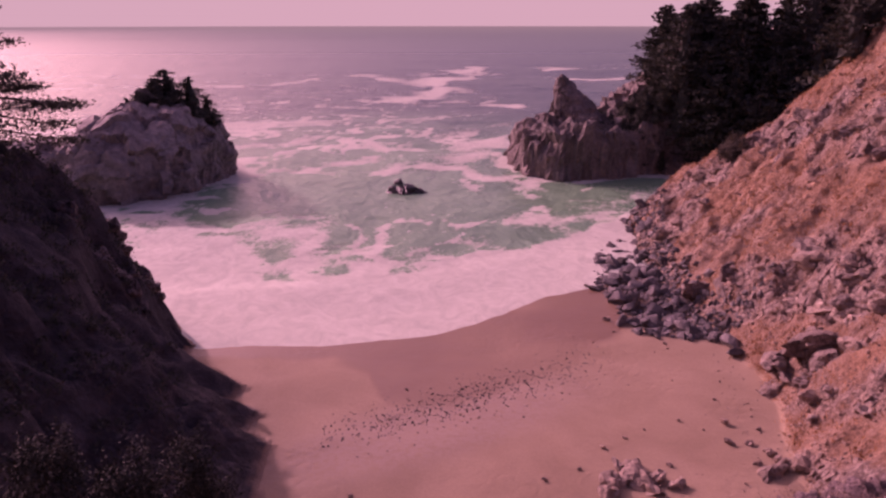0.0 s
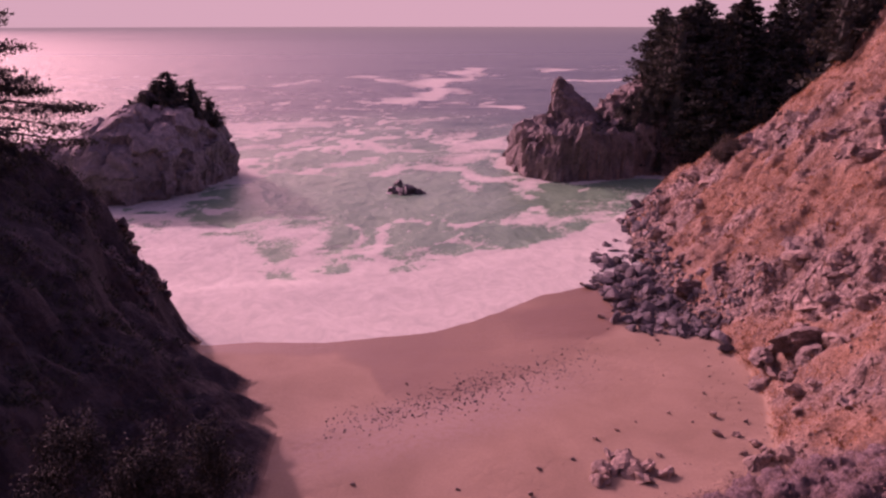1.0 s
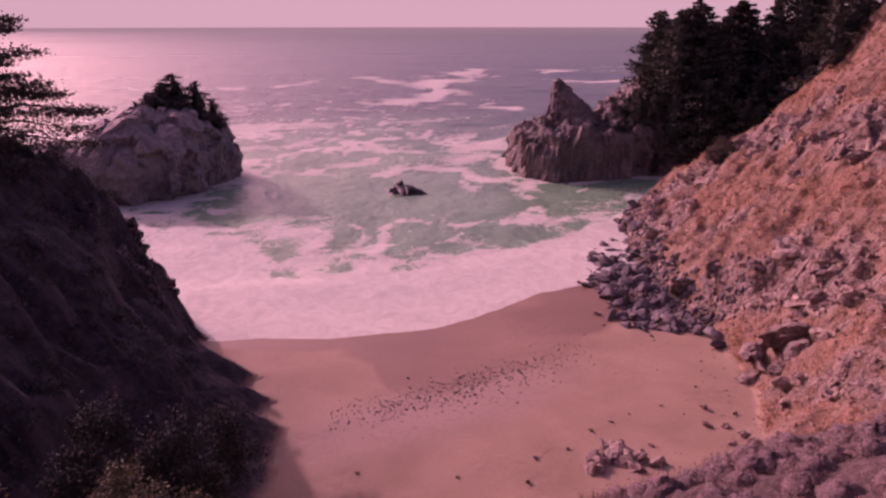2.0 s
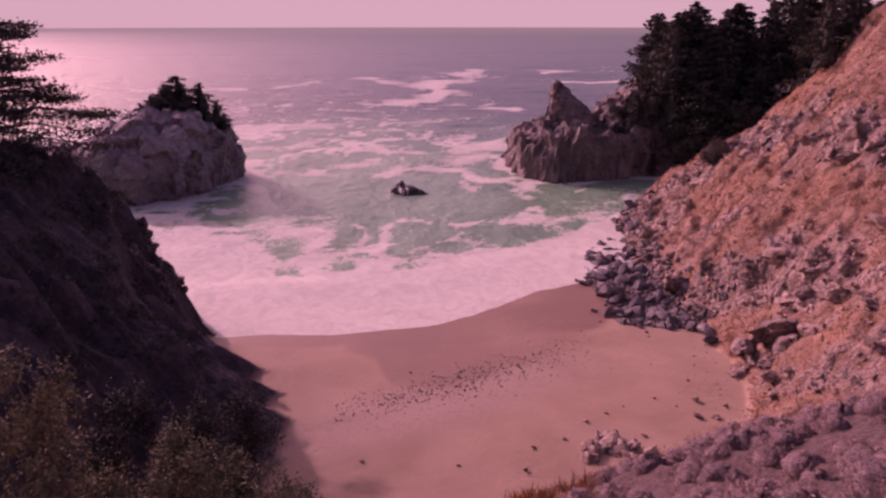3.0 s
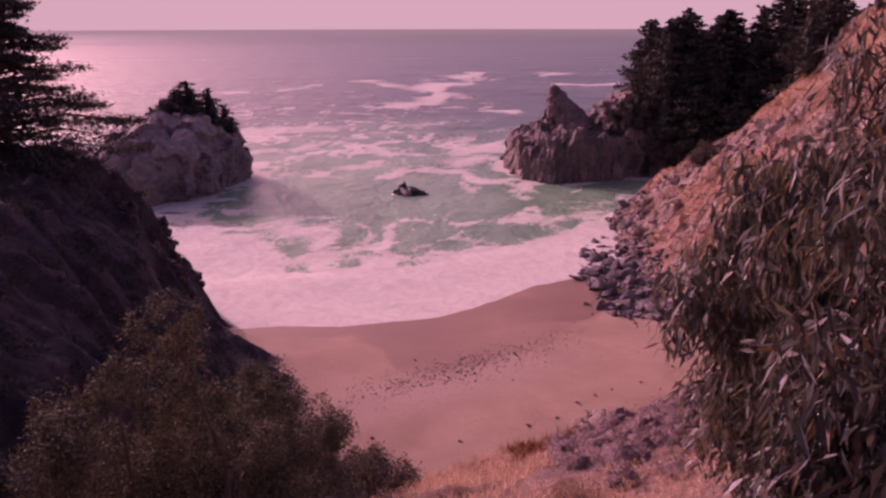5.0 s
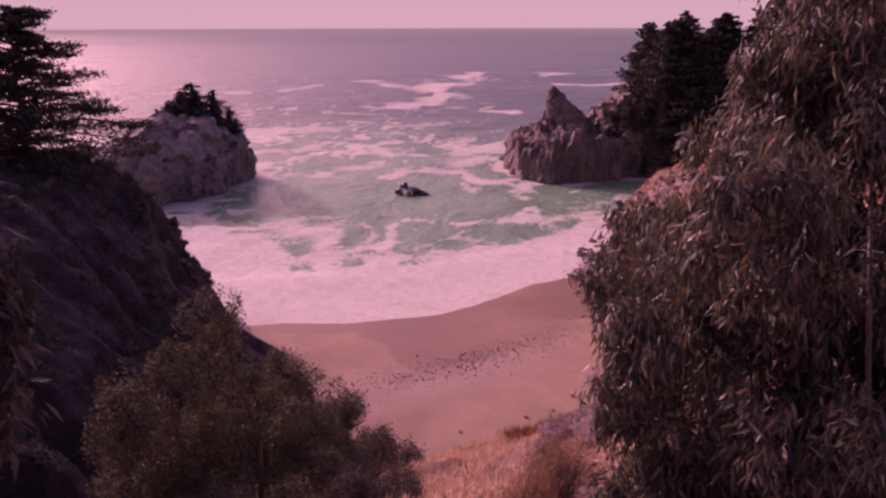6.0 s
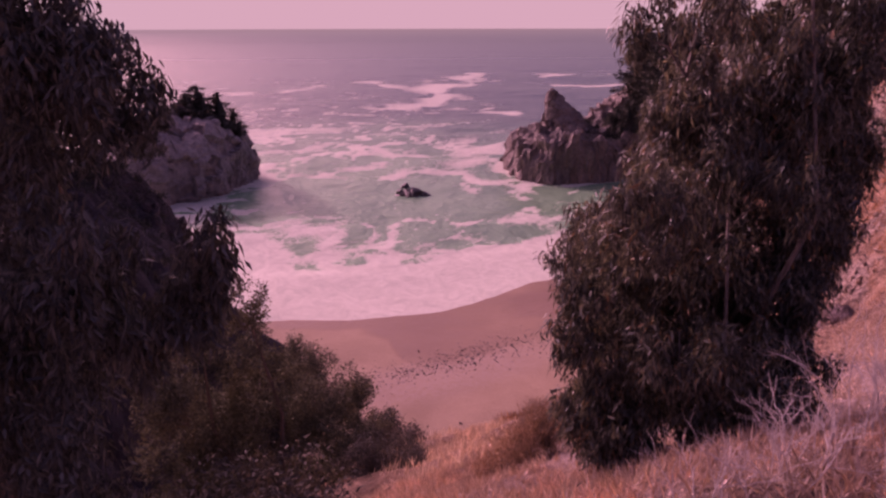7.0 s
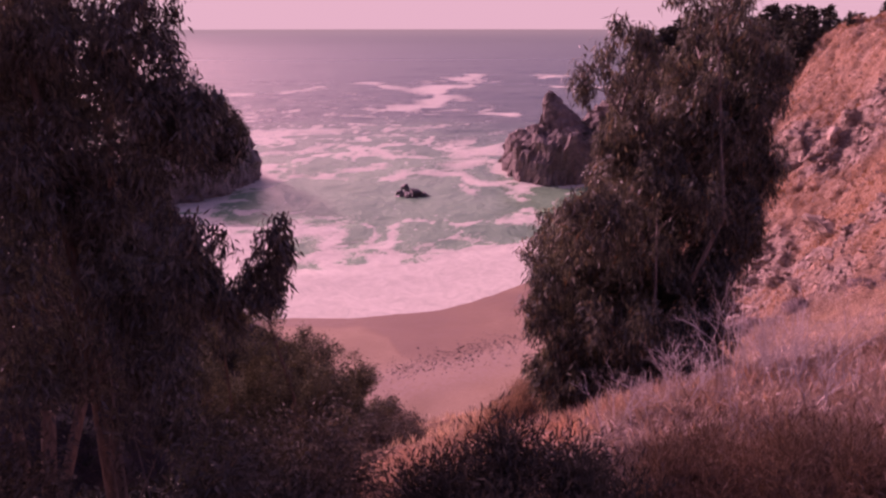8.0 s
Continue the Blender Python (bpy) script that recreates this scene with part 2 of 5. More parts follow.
def twiggy_material():
    m, n, l, b = material("mauve_twig_mass")
    co = world_coords(n)
    fine = noise_tex(n, l, co, 9.0, 8, 0.72, 0.3)
    broad = noise_tex(n, l, co, 1.4, 5, 0.6)
    col = ramp(n, l, fine, [(0.34, (0.1, 0.075, 0.075)), (0.5, (0.28, 0.21, 0.205)), (0.68, (0.46, 0.36, 0.35))])
    l.new(mixc(n, l, 0.6, col, ramp(n, l, broad, [(0.3, (0.7, 0.7, 0.74)), (0.7, (1.25, 1.15, 1.05))]), "MULTIPLY"), b.inputs["Base Color"])
    b.inputs["Roughness"].default_value, b.inputs["Specular IOR Level"].default_value = 0.95, 0.1
    l.new(bump(n, l, fine, 1.0, 0.25), b.inputs["Normal"])
    return m


M_GROUND, M_SEA, M_TWIGGY = ground_material(), sea_material(), twiggy_material()
M_CYPRESS = leaf_material("cypress_foliage", (0.042, 0.05, 0.047), (0.078, 0.086, 0.072), 0.9, 0.06)
# near-black leaf colour that puts shade into gully and headland foliage
M_SHADE_LEAF = leaf_material("shade_leaves", (0.018, 0.022, 0.02), (0.05, 0.055, 0.046), 0.8, 0.03)
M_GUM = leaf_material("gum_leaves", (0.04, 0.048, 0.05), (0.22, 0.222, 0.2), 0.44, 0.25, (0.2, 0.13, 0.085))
# gum leaves again, their light end darkened for the shaded left tree
M_GUM_SHADED = leaf_material("shaded_gum_leaves", (0.045, 0.05, 0.054), (0.18, 0.18, 0.165), 0.42, 0.22)
M_BUSH = leaf_material("bush_leaves", (0.062, 0.07, 0.055), (0.2, 0.195, 0.13), 0.95, 0.08)
M_BRUSH = leaf_material("dry_brush", (0.17, 0.125, 0.12), (0.42, 0.315, 0.3), 0.8, 0.14)
M_SCRUB = leaf_material("dark_scrub_leaves", (0.05, 0.05, 0.048), (0.16, 0.14, 0.122), 0.8, 0.12)
M_STRAW = leaf_material("dry_grass_blades", (0.4, 0.305, 0.285), (0.74, 0.61, 0.59), 0.8, 0.36)
M_RUSSET = leaf_material("russet_shrub_twigs", (0.16, 0.105, 0.08), (0.46, 0.32, 0.25), 0.85, 0.2)
M_RUST = leaf_material("rusty_grass_blades", (0.17, 0.085, 0.05), (0.5, 0.29, 0.17), 0.85, 0.2)
M_TWIG = bark_material("bleached_twig_wood", (0.4, 0.33, 0.31), (0.72, 0.63, 0.6))
M_GUM_BARK = bark_material("smooth_pale_gum_bark", (0.1, 0.08, 0.07), (0.28, 0.235, 0.21))
M_BARK = bark_material("grey_brown_bark", (0.07, 0.05, 0.04), (0.2, 0.15, 0.12))


# ---- mesh helpers ----
def mesh_np(name, verts, faces, mats, smooth=False):
    """faces: an int array (n, 3 or 4), or a list of such."""
    me = bpy.data.meshes.new(name)
    groups = faces if isinstance(faces, list) else [faces]
    groups = [np.asarray(g, np.int32) for g in groups if len(g)]
    me.vertices.add(len(verts))
    me.vertices.foreach_set("co", np.asarray(verts, np.float32).ravel())
    loops = np.concatenate([g.ravel() for g in groups])
    totals = np.concatenate([np.full(len(g), g.shape[1], np.int32) for g in groups])
    me.loops.add(len(loops))
    me.loops.foreach_set("vertex_index", loops)
    me.polygons.add(len(totals))
    me.polygons.foreach_set("loop_start", np.concatenate([[0], np.cumsum(totals)[:-1]]).astype(np.int32))
    me.polygons.foreach_set("loop_total", totals)
    me.polygons.foreach_set("use_smooth", np.full(len(totals), smooth))
    for mt in mats:
        me.materials.append(mt)
    me.update(calc_edges=True)
    return me


def grid_mesh(name, X, Y, Z, mat, attrs=None, smooth=True, keep=None):
    r, c = X.shape
    i = np.arange(r * c).reshape(r, c)
    F = np.stack([i[:-1, :-1], i[:-1, 1:], i[1:, 1:], i[1:, :-1]], -1).reshape(-1, 4)
    if keep is not None:
        F = F[keep.reshape(-1)]
    me = mesh_np(name, np.stack([X, Y, Z], -1).reshape(-1, 3), F, [mat], smooth)
    for k, v in (attrs or {}).items():
        a = me.attributes.new(k, "FLOAT", "POINT")
        a.data.foreach_set("value", np.asarray(v, np.float32).ravel())
    return me


def tube(path, radii, sides=7):
    """Vertices and quads of a tapering tube along a path."""
    P = np.asarray(path, float)
    V, F = [], []
    for k, p in enumerate(P):
        d = P[min(k + 1, len(P) - 1)] - P[max(k - 1, 0)]
        d = d / (np.linalg.norm(d) + 1e-9)
        a = np.cross(d, (0.31, 0.87, 0.12)); a /= np.linalg.norm(a) + 1e-9
        b = np.cross(d, a)
        for s in range(sides):
            t = 2 * math.pi * s / sides
            V.append(p + radii[k] * (math.cos(t) * a + math.sin(t) * b))
    for k in range(len(P) - 1):
        for s in range(sides):
            F.append((k * sides + s, k * sides + (s + 1) % sides, (k + 1) * sides + (s + 1) % sides, (k + 1) * sides + s))
    return np.array(V), np.array(F)


def join(pieces):
    V, F, o = [], [], 0
    for v, f in pieces:
        V.append(v); F.append(f + o); o += len(v)
    return np.concatenate(V), np.concatenate(F)


def part(name, me, parent, label=""):
    ob = new(name, me)
    ob.parent = parent
    return tagged(ob, label)


def leaves(P, D, length, width, rng, keel=0.25, face=None):
    """One bent rhombic leaf at each point of P along each way of D: vertices and triangles. face: the way that the blades are turned to, loosely."""
    n = len(P)
    D = D / (np.linalg.norm(D, axis=1, keepdims=True) + 1e-9)
    side = np.cross(D, rng.normal(size=(n, 3)) if face is None else face + 0.4 * rng.normal(size=(n, 3)))
    side /= np.linalg.norm(side, axis=1, keepdims=True) + 1e-9
    up = np.cross(side, D)
    L = np.asarray(length).reshape(-1, 1) * np.ones((n, 1))
    W = np.asarray(width).reshape(-1, 1) * np.ones((n, 1))
    mid = P + D * L * 0.42 + up * W * keel + side * L * rng.uniform(-0.02, 0.09, (n, 1))
    V = np.stack([P, mid + side * W * 0.5 - up * W * keel, P + D * L - up * L * 0.08, mid - side * W * 0.5 - up * W * keel], 1).reshape(-1, 3)
    i = np.arange(n)[:, None] * 4
    F = np.concatenate([i + [[0, 1, 2]], i + [[0, 2, 3]]])
    return V, F


# ---- the lie of the land ----
def shore(x):
    """y of the water's edge."""
    return np.interp(x, [-60, -30, -19, -10, 3, 10, 19, 29, 40, 60], [82, 80, 80.7, 79.9, 82.1, 86.5, 93.5, 98, 105, 122])


def foot_right(y):
    return np.interp(y, [-60, 0, 20, 40, 47, 59, 74, 84, 96, 110, 130, 150, 175], [2, 10, 18, 26, 28, 33, 36, 35.5, 36.5, 38.5, 44, 57, 75])


def foot_left(y):
    return np.interp(y, [-60, 0, 30, 45, 60, 75, 88, 100], [-30, -18, -19, -21, -23.5, -27, -29.5, -31])


def bare_rock(x, y):
    """Where rock breaks through the grass of the right hillside, in slanting bands."""
    crest_gap = step(-2, -9, (x - 48) * 0.754 + (y - 135) * 0.656)
    return step(-0.05, 0.3, fbm(x + 0.4 * y, 0.6 * y - 0.3 * x, 9, 4, 33)) * crest_gap


def brushy(x, y):
    """Share of low brush on the near slope."""
    return step(0.0, 2.0, x - 1.0 - 0.2 * np.maximum(y - 8, -12) + 1.6 * step(7, 0, y) - 1.2 * fbm(x, y, 5, 2, 83)) * step(-13, -10.5, y) * (1 - step(36, 41, y))


def foot_shadow(y):
    """The toe of an added dark apron that fills the left cliff's cast shadow."""
    return np.interp(y, [20, 40, 50, 57, 60, 63, 66, 69, 75, 81, 88, 95], [-12.5, -12.8, -12.8, -12.5, -15.4, -14.9, -18.3, -17.2, -23.5, -28, -30.5, -33])


def land(x, y):
    """Height of the ground, and the shares of sand and of shade-coloured dark ground in it."""
    d = shore(x) - y
    beach = 0.32 + np.where(d > 0, 0.038 * d, np.maximum(0.07 * d, -6.5)) + 0.1 * fbm(x, y, 9, 3, 3) * step(1, 10, d)
    base = np.interp(y, [-600, -300, -120, -60, -40, -25, -19, -15, -10, 0, 10, 20, 38, 60], [330, 200, 96, 52, 42, 39.6, 38.9, 37.2, 34.3, 28.6, 22.5, 16.3, 3, -12])
    lean = np.interp(y, [-60, -8, 0, 5, 10, 15, 20, 26, 38], [0.25, 0.25, 0.33, 0.29, 0.24, 0.26, 0.26, 0.2, 0.03])
    near = base + lean * np.clip(x + 3, 0, 40) + 0.3 * np.clip(x + 3, -3, 0) + 0.2 * np.clip(x + 6, -30, 0)
    h = x - foot_right(y) + 1.6 * fbm(x, y, 16, 3, 11)
    right = 1.0 + 1.06 * h
    s = (x - 48) * 0.754 + (y - 135) * 0.656 + 1.5 * fbm(x, y, 12, 3, 5)
    right = right + 2.4 * step(31, 38, right)
    right = smin(right, right - 1.5 * (s - 1.6), 2.0)
    right = np.where(right > 41, 41 + (right - 41) * 0.45, right)
    right = np.minimum(right, 60)
    hl = foot_left(y) - x + 1.2 * fbm(x, y, 9, 4, 21) + 3.0 * (np.round(vnoise(x * 0.27 + 3, y * 0.27, 23) * 5) / 5 - 0.5)
    left = 1.0 + 2.2 * np.minimum(hl, 7.5) + 0.95 * np.maximum(hl - 7.5, 0)
    left = np.where(left > 23, 23 + (left - 23) * 0.25, left)
    left = np.minimum(left, 1 + (92.3 - y + 2.6 * fbm(x, y, 6, 4, 22)) * 2.0)
    crest = 1.4 + 0.456 * (0.988 * (-11.4 - x) + 0.152 * (49.1 - y)) / 0.511
    left = np.minimum(left, np.maximum(crest, 3.0))
    # raised dark ground, shaped to the cliff's shadow on the sand
    apron = 0.6 + 0.85 * (foot_shadow(y) - x + 0.5 * fbm(x, y, 3, 3, 24))
    left = np.maximum(left, np.minimum(apron, 1 + (90 - y) * 1.5))
    z = smax(smax(smax(beach, near, 0.5), right, 0.3), left, 0.4)
    hill = step(0.03, 0.4, z - beach)
    rough = fbm(x, y, 7, 5, 31, 0.55) * 1.0 + (ridged(x + 0.5 * y, y - 0.3 * x, 4.2, 4, 37) - 0.6) * 0.95
    crags = (0.35 + 0.9 * bare_rock(x, y)) * (np.round(fbm(x + y, y - x, 3.4, 3, 34) * 4) / 4 + 0.5 * np.round(fbm(x, y, 1.5, 2, 35) * 2) / 2) * 0.8
    rough = rough + crags * step(40, 46, y)
    z = z + hill * rough * np.clip((z - beach) / 5, 0, 1) * np.where(y < 30, 0.45, 1.0)
    z = z + hill * brushy(x, y) * 0.75 * (vnoise(x / 1.5, y / 1.5, 95) * 0.65 + vnoise(x / 0.8, y / 0.8, 96) * 0.35 - 0.35) * step(-1, 1, near - right)
    # land behind the viewpoint, unseen, rises and is darkened to cut fill light
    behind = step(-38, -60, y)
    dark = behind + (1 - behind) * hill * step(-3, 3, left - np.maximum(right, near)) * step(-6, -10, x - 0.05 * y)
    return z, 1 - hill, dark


def height(x, y):
    return float(land(np.array([float(x)]), np.array([float(y)]))[0][0])


def spaced(stops):
    out = []
    for (a, b, d) in stops:
        out.append(np.arange(a, b, d))
    return np.concatenate(out)


gx = spaced([(-700, -160, 20), (-160, -60, 3), (-60, -6, 0.6), (-6, 22, 0.36), (22, 72, 0.4), (72, 90, 0.7), (90, 200, 2.5), (200, 801, 20)])
gy = spaced([(-600, -60, 18), (-60, -26, 1.5), (-26, 0, 0.6), (0, 44, 0.4), (44, 130, 0.42), (130, 140, 0.6), (140, 300, 4)])
GX, GY = np.meshgrid(gx, gy)
GZ, SAND, DARK = land(GX, GY)
dd = shore(GX) - GY
wet_edge = np.interp(GX, [-30, -9, -5, -3, 7, 17, 25, 34], [3, 4, 9, 17, 20, 21, 18, 9]) + 1.2 * fbm(GX, GY, 5, 3, 41)
WET = (1 - step(-1.4, 1.0, dd - wet_edge)) * np.clip(0.8 + 0.7 * fbm(GX * 0.5, GY, 9, 3, 42), 0.35, 1)
ground = tagged(new("ground", grid_mesh("ground", GX, GY, GZ, M_GROUND, {"sand": SAND, "wet": WET, "shade_tone": DARK, "stone": np.where(GY > 40, bare_rock(GX, GY), 0.0), "brush": brushy(GX, GY) * (1 - SAND) * step(-3, 4, GY), "straw": step(-2, -8, GY), "trodden": np.exp(-(((GX - 2) / 16) ** 2 + ((GY - 61 - 0.42 * (GX - 5)) / 6) ** 2) ** 2)})),
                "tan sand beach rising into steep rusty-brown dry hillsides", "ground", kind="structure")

# ---- the sea, one sheet from the shore to the horizon ----
ys = [78.0]
while ys[-1] < 4900:
    ys.append(ys[-1] * 1.0102)
ys = np.array(ys)
u = np.linspace(-1, 1, 390)
SX, SY = np.meshgrid(u, ys)
SX = SX * (SY + 70) * 0.95
sd = SY - shore(SX)
swell = 0.35 * fbm(SX * 0.5, SY, 14, 3, 51) + 0.5 * fbm(SX * 0.35, SY, 40, 2, 52) * step(60, 200, sd)
calm = step(2, 25, sd)
SZ = 0.34 * np.exp(-np.maximum(sd, 0) / 18) + swell * calm * (1 - step(600, 1500, SY)) + (0.012 + 0.04 * calm) * fbm(SX, SY, 2.2, 2, 53)
crest = np.interp(SX, [-60, -33, -26, -21, -15, -10, -4, 3, 8, 13, 21, 25, 35, 45], [39, 37, 31, 26, 24.5, 25.9, 23.1, 25.9, 27, 26, 22, 25, 26.5, 27])
bore = np.exp(-((sd - crest - 1.2 * fbm(SX, SY, 10, 3, 54)) / 1.6) ** 2)
SZ += 0.14 * bore * step(-75, -45, SX)
wx, wy = SX + 9 * fbm(SX, SY, 24, 3, 61), SY + 9 * fbm(SX, SY, 24, 3, 62)


def along(line, wide, fray=0.35):
    """How near the water lies to a drifting line of foam, with frayed edges."""
    jx, jy = SX + wide * fray * 2.2 * fbm(SX, SY, 5 * wide, 4, 161), SY + wide * 1.4 * fbm(SX, SY, 5 * wide, 4, 162)
    best = np.full(SX.shape, 1e9)
    for (ax, ay), (bx_, by_) in zip(line, line[1:]):
        t = np.clip(((jx - ax) * (bx_ - ax) + (jy - ay) * (by_ - ay)) / ((bx_ - ax) ** 2 + (by_ - ay) ** 2), 0, 1)
        best = np.minimum(best, np.hypot((jx - ax - t * (bx_ - ax)) * 0.9, (jy - ay - t * (by_ - ay)) * 0.75))
    grain = np.clip(0.62 + 0.9 * fbm(SX, SY, 4 * wide, 3, 163) + 1.5 * (ridged(wx, wy * 0.8, 2.2 * wide + 2, 3, 164) - 0.45), 0.0, 1)
    return np.maximum(np.exp(-(best / wide / 0.55) ** 1.6) * np.clip(grain + 0.3, 0, 1), 0.8 * np.exp(-(best / wide / 1.7) ** 2) * grain)


FAR_FOAM = [
    (9, 0.8, [(-102, 447), (-74, 452), (-54, 484), (-34, 522), (-14, 536), (5, 479)]), (13, 0.95, [(76, 598), (43, 537), (27, 456), (25, 401), (38, 370), (48, 338), (67, 323)]),
    (8, 0.8, [(73, 541), (43, 490), (21, 469)]), (9, 0.9, [(0, 367), (21, 377), (40, 368)]), (20, 0.95, [(73, 546), (105, 532), (138, 566), (181, 604), (240, 692)]),
    (20, 0.95, [(113, 494), (166, 476)]), (4, 0.75, [(-50, 334), (-29, 340), (-11, 329)]), (4, 0.75, [(-38, 376), (-14, 355)]), (14, 1.0, [(32, 222), (38, 240), (52, 262)])]
COVE_FOAM = [
    (3.2, 0.85, [(-45, 228), (-33, 235), (-25, 244), (-17, 243), (-9, 233), (-2, 214), (8, 216)]), (2.4, 0.95, [(-2, 214), (-7, 200), (-16, 196), (-24, 187)]),
    (3.0, 0.95, [(-5, 182), (2, 189), (15, 188), (21, 177), (30, 175), (32, 164), (42, 162)]), (1.6, 0.85, [(15, 174), (18, 163)]), (1.6, 0.85, [(27, 170), (29, 155)]),
    (5, 0.85, [(18, 205), (26, 212), (32, 199)]), (2.5, 0.85, [(-22, 300), (6, 288), (20, 292)])]
SURF_FOAM = [
    (1.0, 0.85, [(-13, 112), (-8, 117), (-7, 126), (-9, 134)]), (1.3, 0.95, [(-5, 115), (-5, 122), (-3, 131), (1, 136), (13, 131), (20, 134), (26, 139), (29, 144), (30, 136)]),
    (0.9, 0.85, [(-6, 115), (1, 109), (3, 105)]), (0.7, 0.7, [(11, 126), (12, 118)]), (1.4, 0.8, [(-40, 118), (-30, 122), (-24, 117)])]
front = 1 - step(-2.2, 2.2, sd - crest - 2.2 * fbm(SX, SY, 9, 4, 63))
lace = np.clip(ridged(wx, wy * 0.7, 24, 4, 64) - 0.72, 0, 1) * 4.0
lace2 = np.clip(ridged(wx + 40, wy * 0.7, 11, 3, 69) - 0.74, 0, 1) * 3.6
patchy = np.clip(0.5 + 1.0 * fbm(SX * 0.9, SY * 0.8, 40, 3, 65), 0, 1)
amount = np.interp(SY, [90, 130, 180, 240, 320, 420, 560, 700, 1200], [1.0, 0.95, 0.95, 0.8, 0.55, 0.4, 0.28, 0.16, 0.0])
amount = amount * np.clip(1.0 - 0.006 * (SX + 10), 0.5, 1.2)
streak = np.clip(ridged(SX * 0.3, SY + 14 * fbm(SX, SY, 90, 2, 68), 70, 4, 66) - 0.66, 0, 1) * 3.0 * step(200, 300, SY)
FOAM = np.clip(amount * (np.maximum(lace, 0.85 * lace2) * (0.45 + 0.75 * patchy) + 0.16 * patchy), 0, 1)
FOAM = np.maximum(FOAM, np.clip(amount * streak, 0, 1))
# thin milky veils behind the surf, with clear green pools between them
veil = (0.42 + 0.42 * fbm(wx, wy, 12, 4, 70) + 0.55 * np.clip(ridged(wx + 9, wy * 0.8, 5, 3, 77) - 0.6, 0, 1)) * (1 - step(20, 60, sd - crest + 0.35 * (SX + 10) + 6 * fbm(SX, SY, 15, 3, 75))) * step(-70, -50, SX)
veil += 0.25 * np.exp(-((SX + 32) / 14) ** 2 - ((SY - 122) / 14) ** 2)
FOAM = np.maximum(FOAM, veil)
for px_, py_, ra, rb in ((20, 160, 11, 15), (21, 125, 8, 6.5), (-9, 128, 5, 9)):
    FOAM = FOAM * (1 - 0.75 * np.exp(-(((SX - px_) / ra) ** 2 + ((SY - py_) / rb) ** 2) ** 1.5 * (1 + 0.8 * fbm(SX, SY, 8, 3, 78))))
for wide, much, line in FAR_FOAM + COVE_FOAM + SURF_FOAM:
    FOAM = np.maximum(FOAM, much * along(line, wide))
FOAM = np.maximum(FOAM, 0.98 * front)
for cx, cy, ra, rb in ((-58, 180, 22, 30), (46, 188, 16, 19), (-84, 178, 20, 18), (64, 185, 20, 16)):
    rim = np.hypot((SX - cx) / ra, (SY - cy) / rb) - 1 + 0.3 * fbm(SX, SY, 7, 4, 76)
    FOAM = np.maximum(FOAM, 0.8 * np.exp(-(np.maximum(rim, 0) * min(ra, rb) / 3.2) ** 1.5))
# foam thinned where the crag's shadow falls, so the water there draws darker
FOAM = FOAM * (1 - np.clip(0.95 * np.exp(-(((SX + 28) / 16) ** 2 + ((SY - 156) / 22) ** 2) ** 2) * np.clip(1.15 + 2.0 * fbm(SX, SY * 1.6, 6, 4, 79), 0.0, 1.9), 0, 1))
SHOAL = 1 - step(115, 360, SY + 60 * fbm(SX, SY, 80, 3, 67))
sea = tagged(new("water", grid_mesh("water", SX, SY, SZ, M_SEA, {"foam": FOAM, "shoal": SHOAL, "calm": 1 - 0.97 * step(250, 2500, SY)})),
             "green-grey sea streaked with white foam and surf", "water", kind="structure")


# ---- rock forms ----
def crag(p, size, amount):
    """A fractured offset of a point on a rock's skin."""
    q = p / size
    spots = noise.voronoi(q)[1]
    tilt = noise.cell_vector(spots[0] * 7.3)
    facet = (q - spots[0]).dot(tilt - Vector((0.5, 0.5, 0.5))) * 1.1 + noise.cell(spots[0] * 5.1) * 0.45
    d = noise.fractal(q * 0.8, 0.9, 2.1, 6) * 0.5 + facet
    return noise.noise_vector(q * 1.7) * amount * 0.2, d * amount


def rough_mesh(me, size, amount):
    me.update()
    ns = [v.normal.copy() for v in me.vertices]
    for v, nrm in zip(me.vertices, ns):
        off, d = crag(v.co, size, amount)
        v.co += off + nrm * d
    me.update()


def boulder_mesh(name, mat, seed, subdiv=2, flat=0.75):
    rnd = random.Random(seed)
    bm = bmesh.new()
    bmesh.ops.create_icosphere(bm, subdivisions=subdiv, radius=1)
    cuts = [(Vector((rnd.gauss(0, 1), rnd.gauss(0, 1), rnd.gauss(0, 1))).normalized(), rnd.uniform(0.32, 0.66)) for _ in range(8)]
    shift = Vector((rnd.uniform(0, 90), seed * 3.1, 0))
    for v in bm.verts:
        for nrm, d in cuts:
            over = v.co.dot(nrm) - d
            if over > 0:
                v.co -= nrm * over * 0.92
        v.co += v.co.normalized() * noise.fractal(v.co * 1.6 + shift, 0.9, 2.1, 4) * 0.08
        v.co.z *= flat
    me = bpy.data.meshes.new(name)
    bm.to_mesh(me)
    bm.free()
    me.materials.append(mat)
    return me


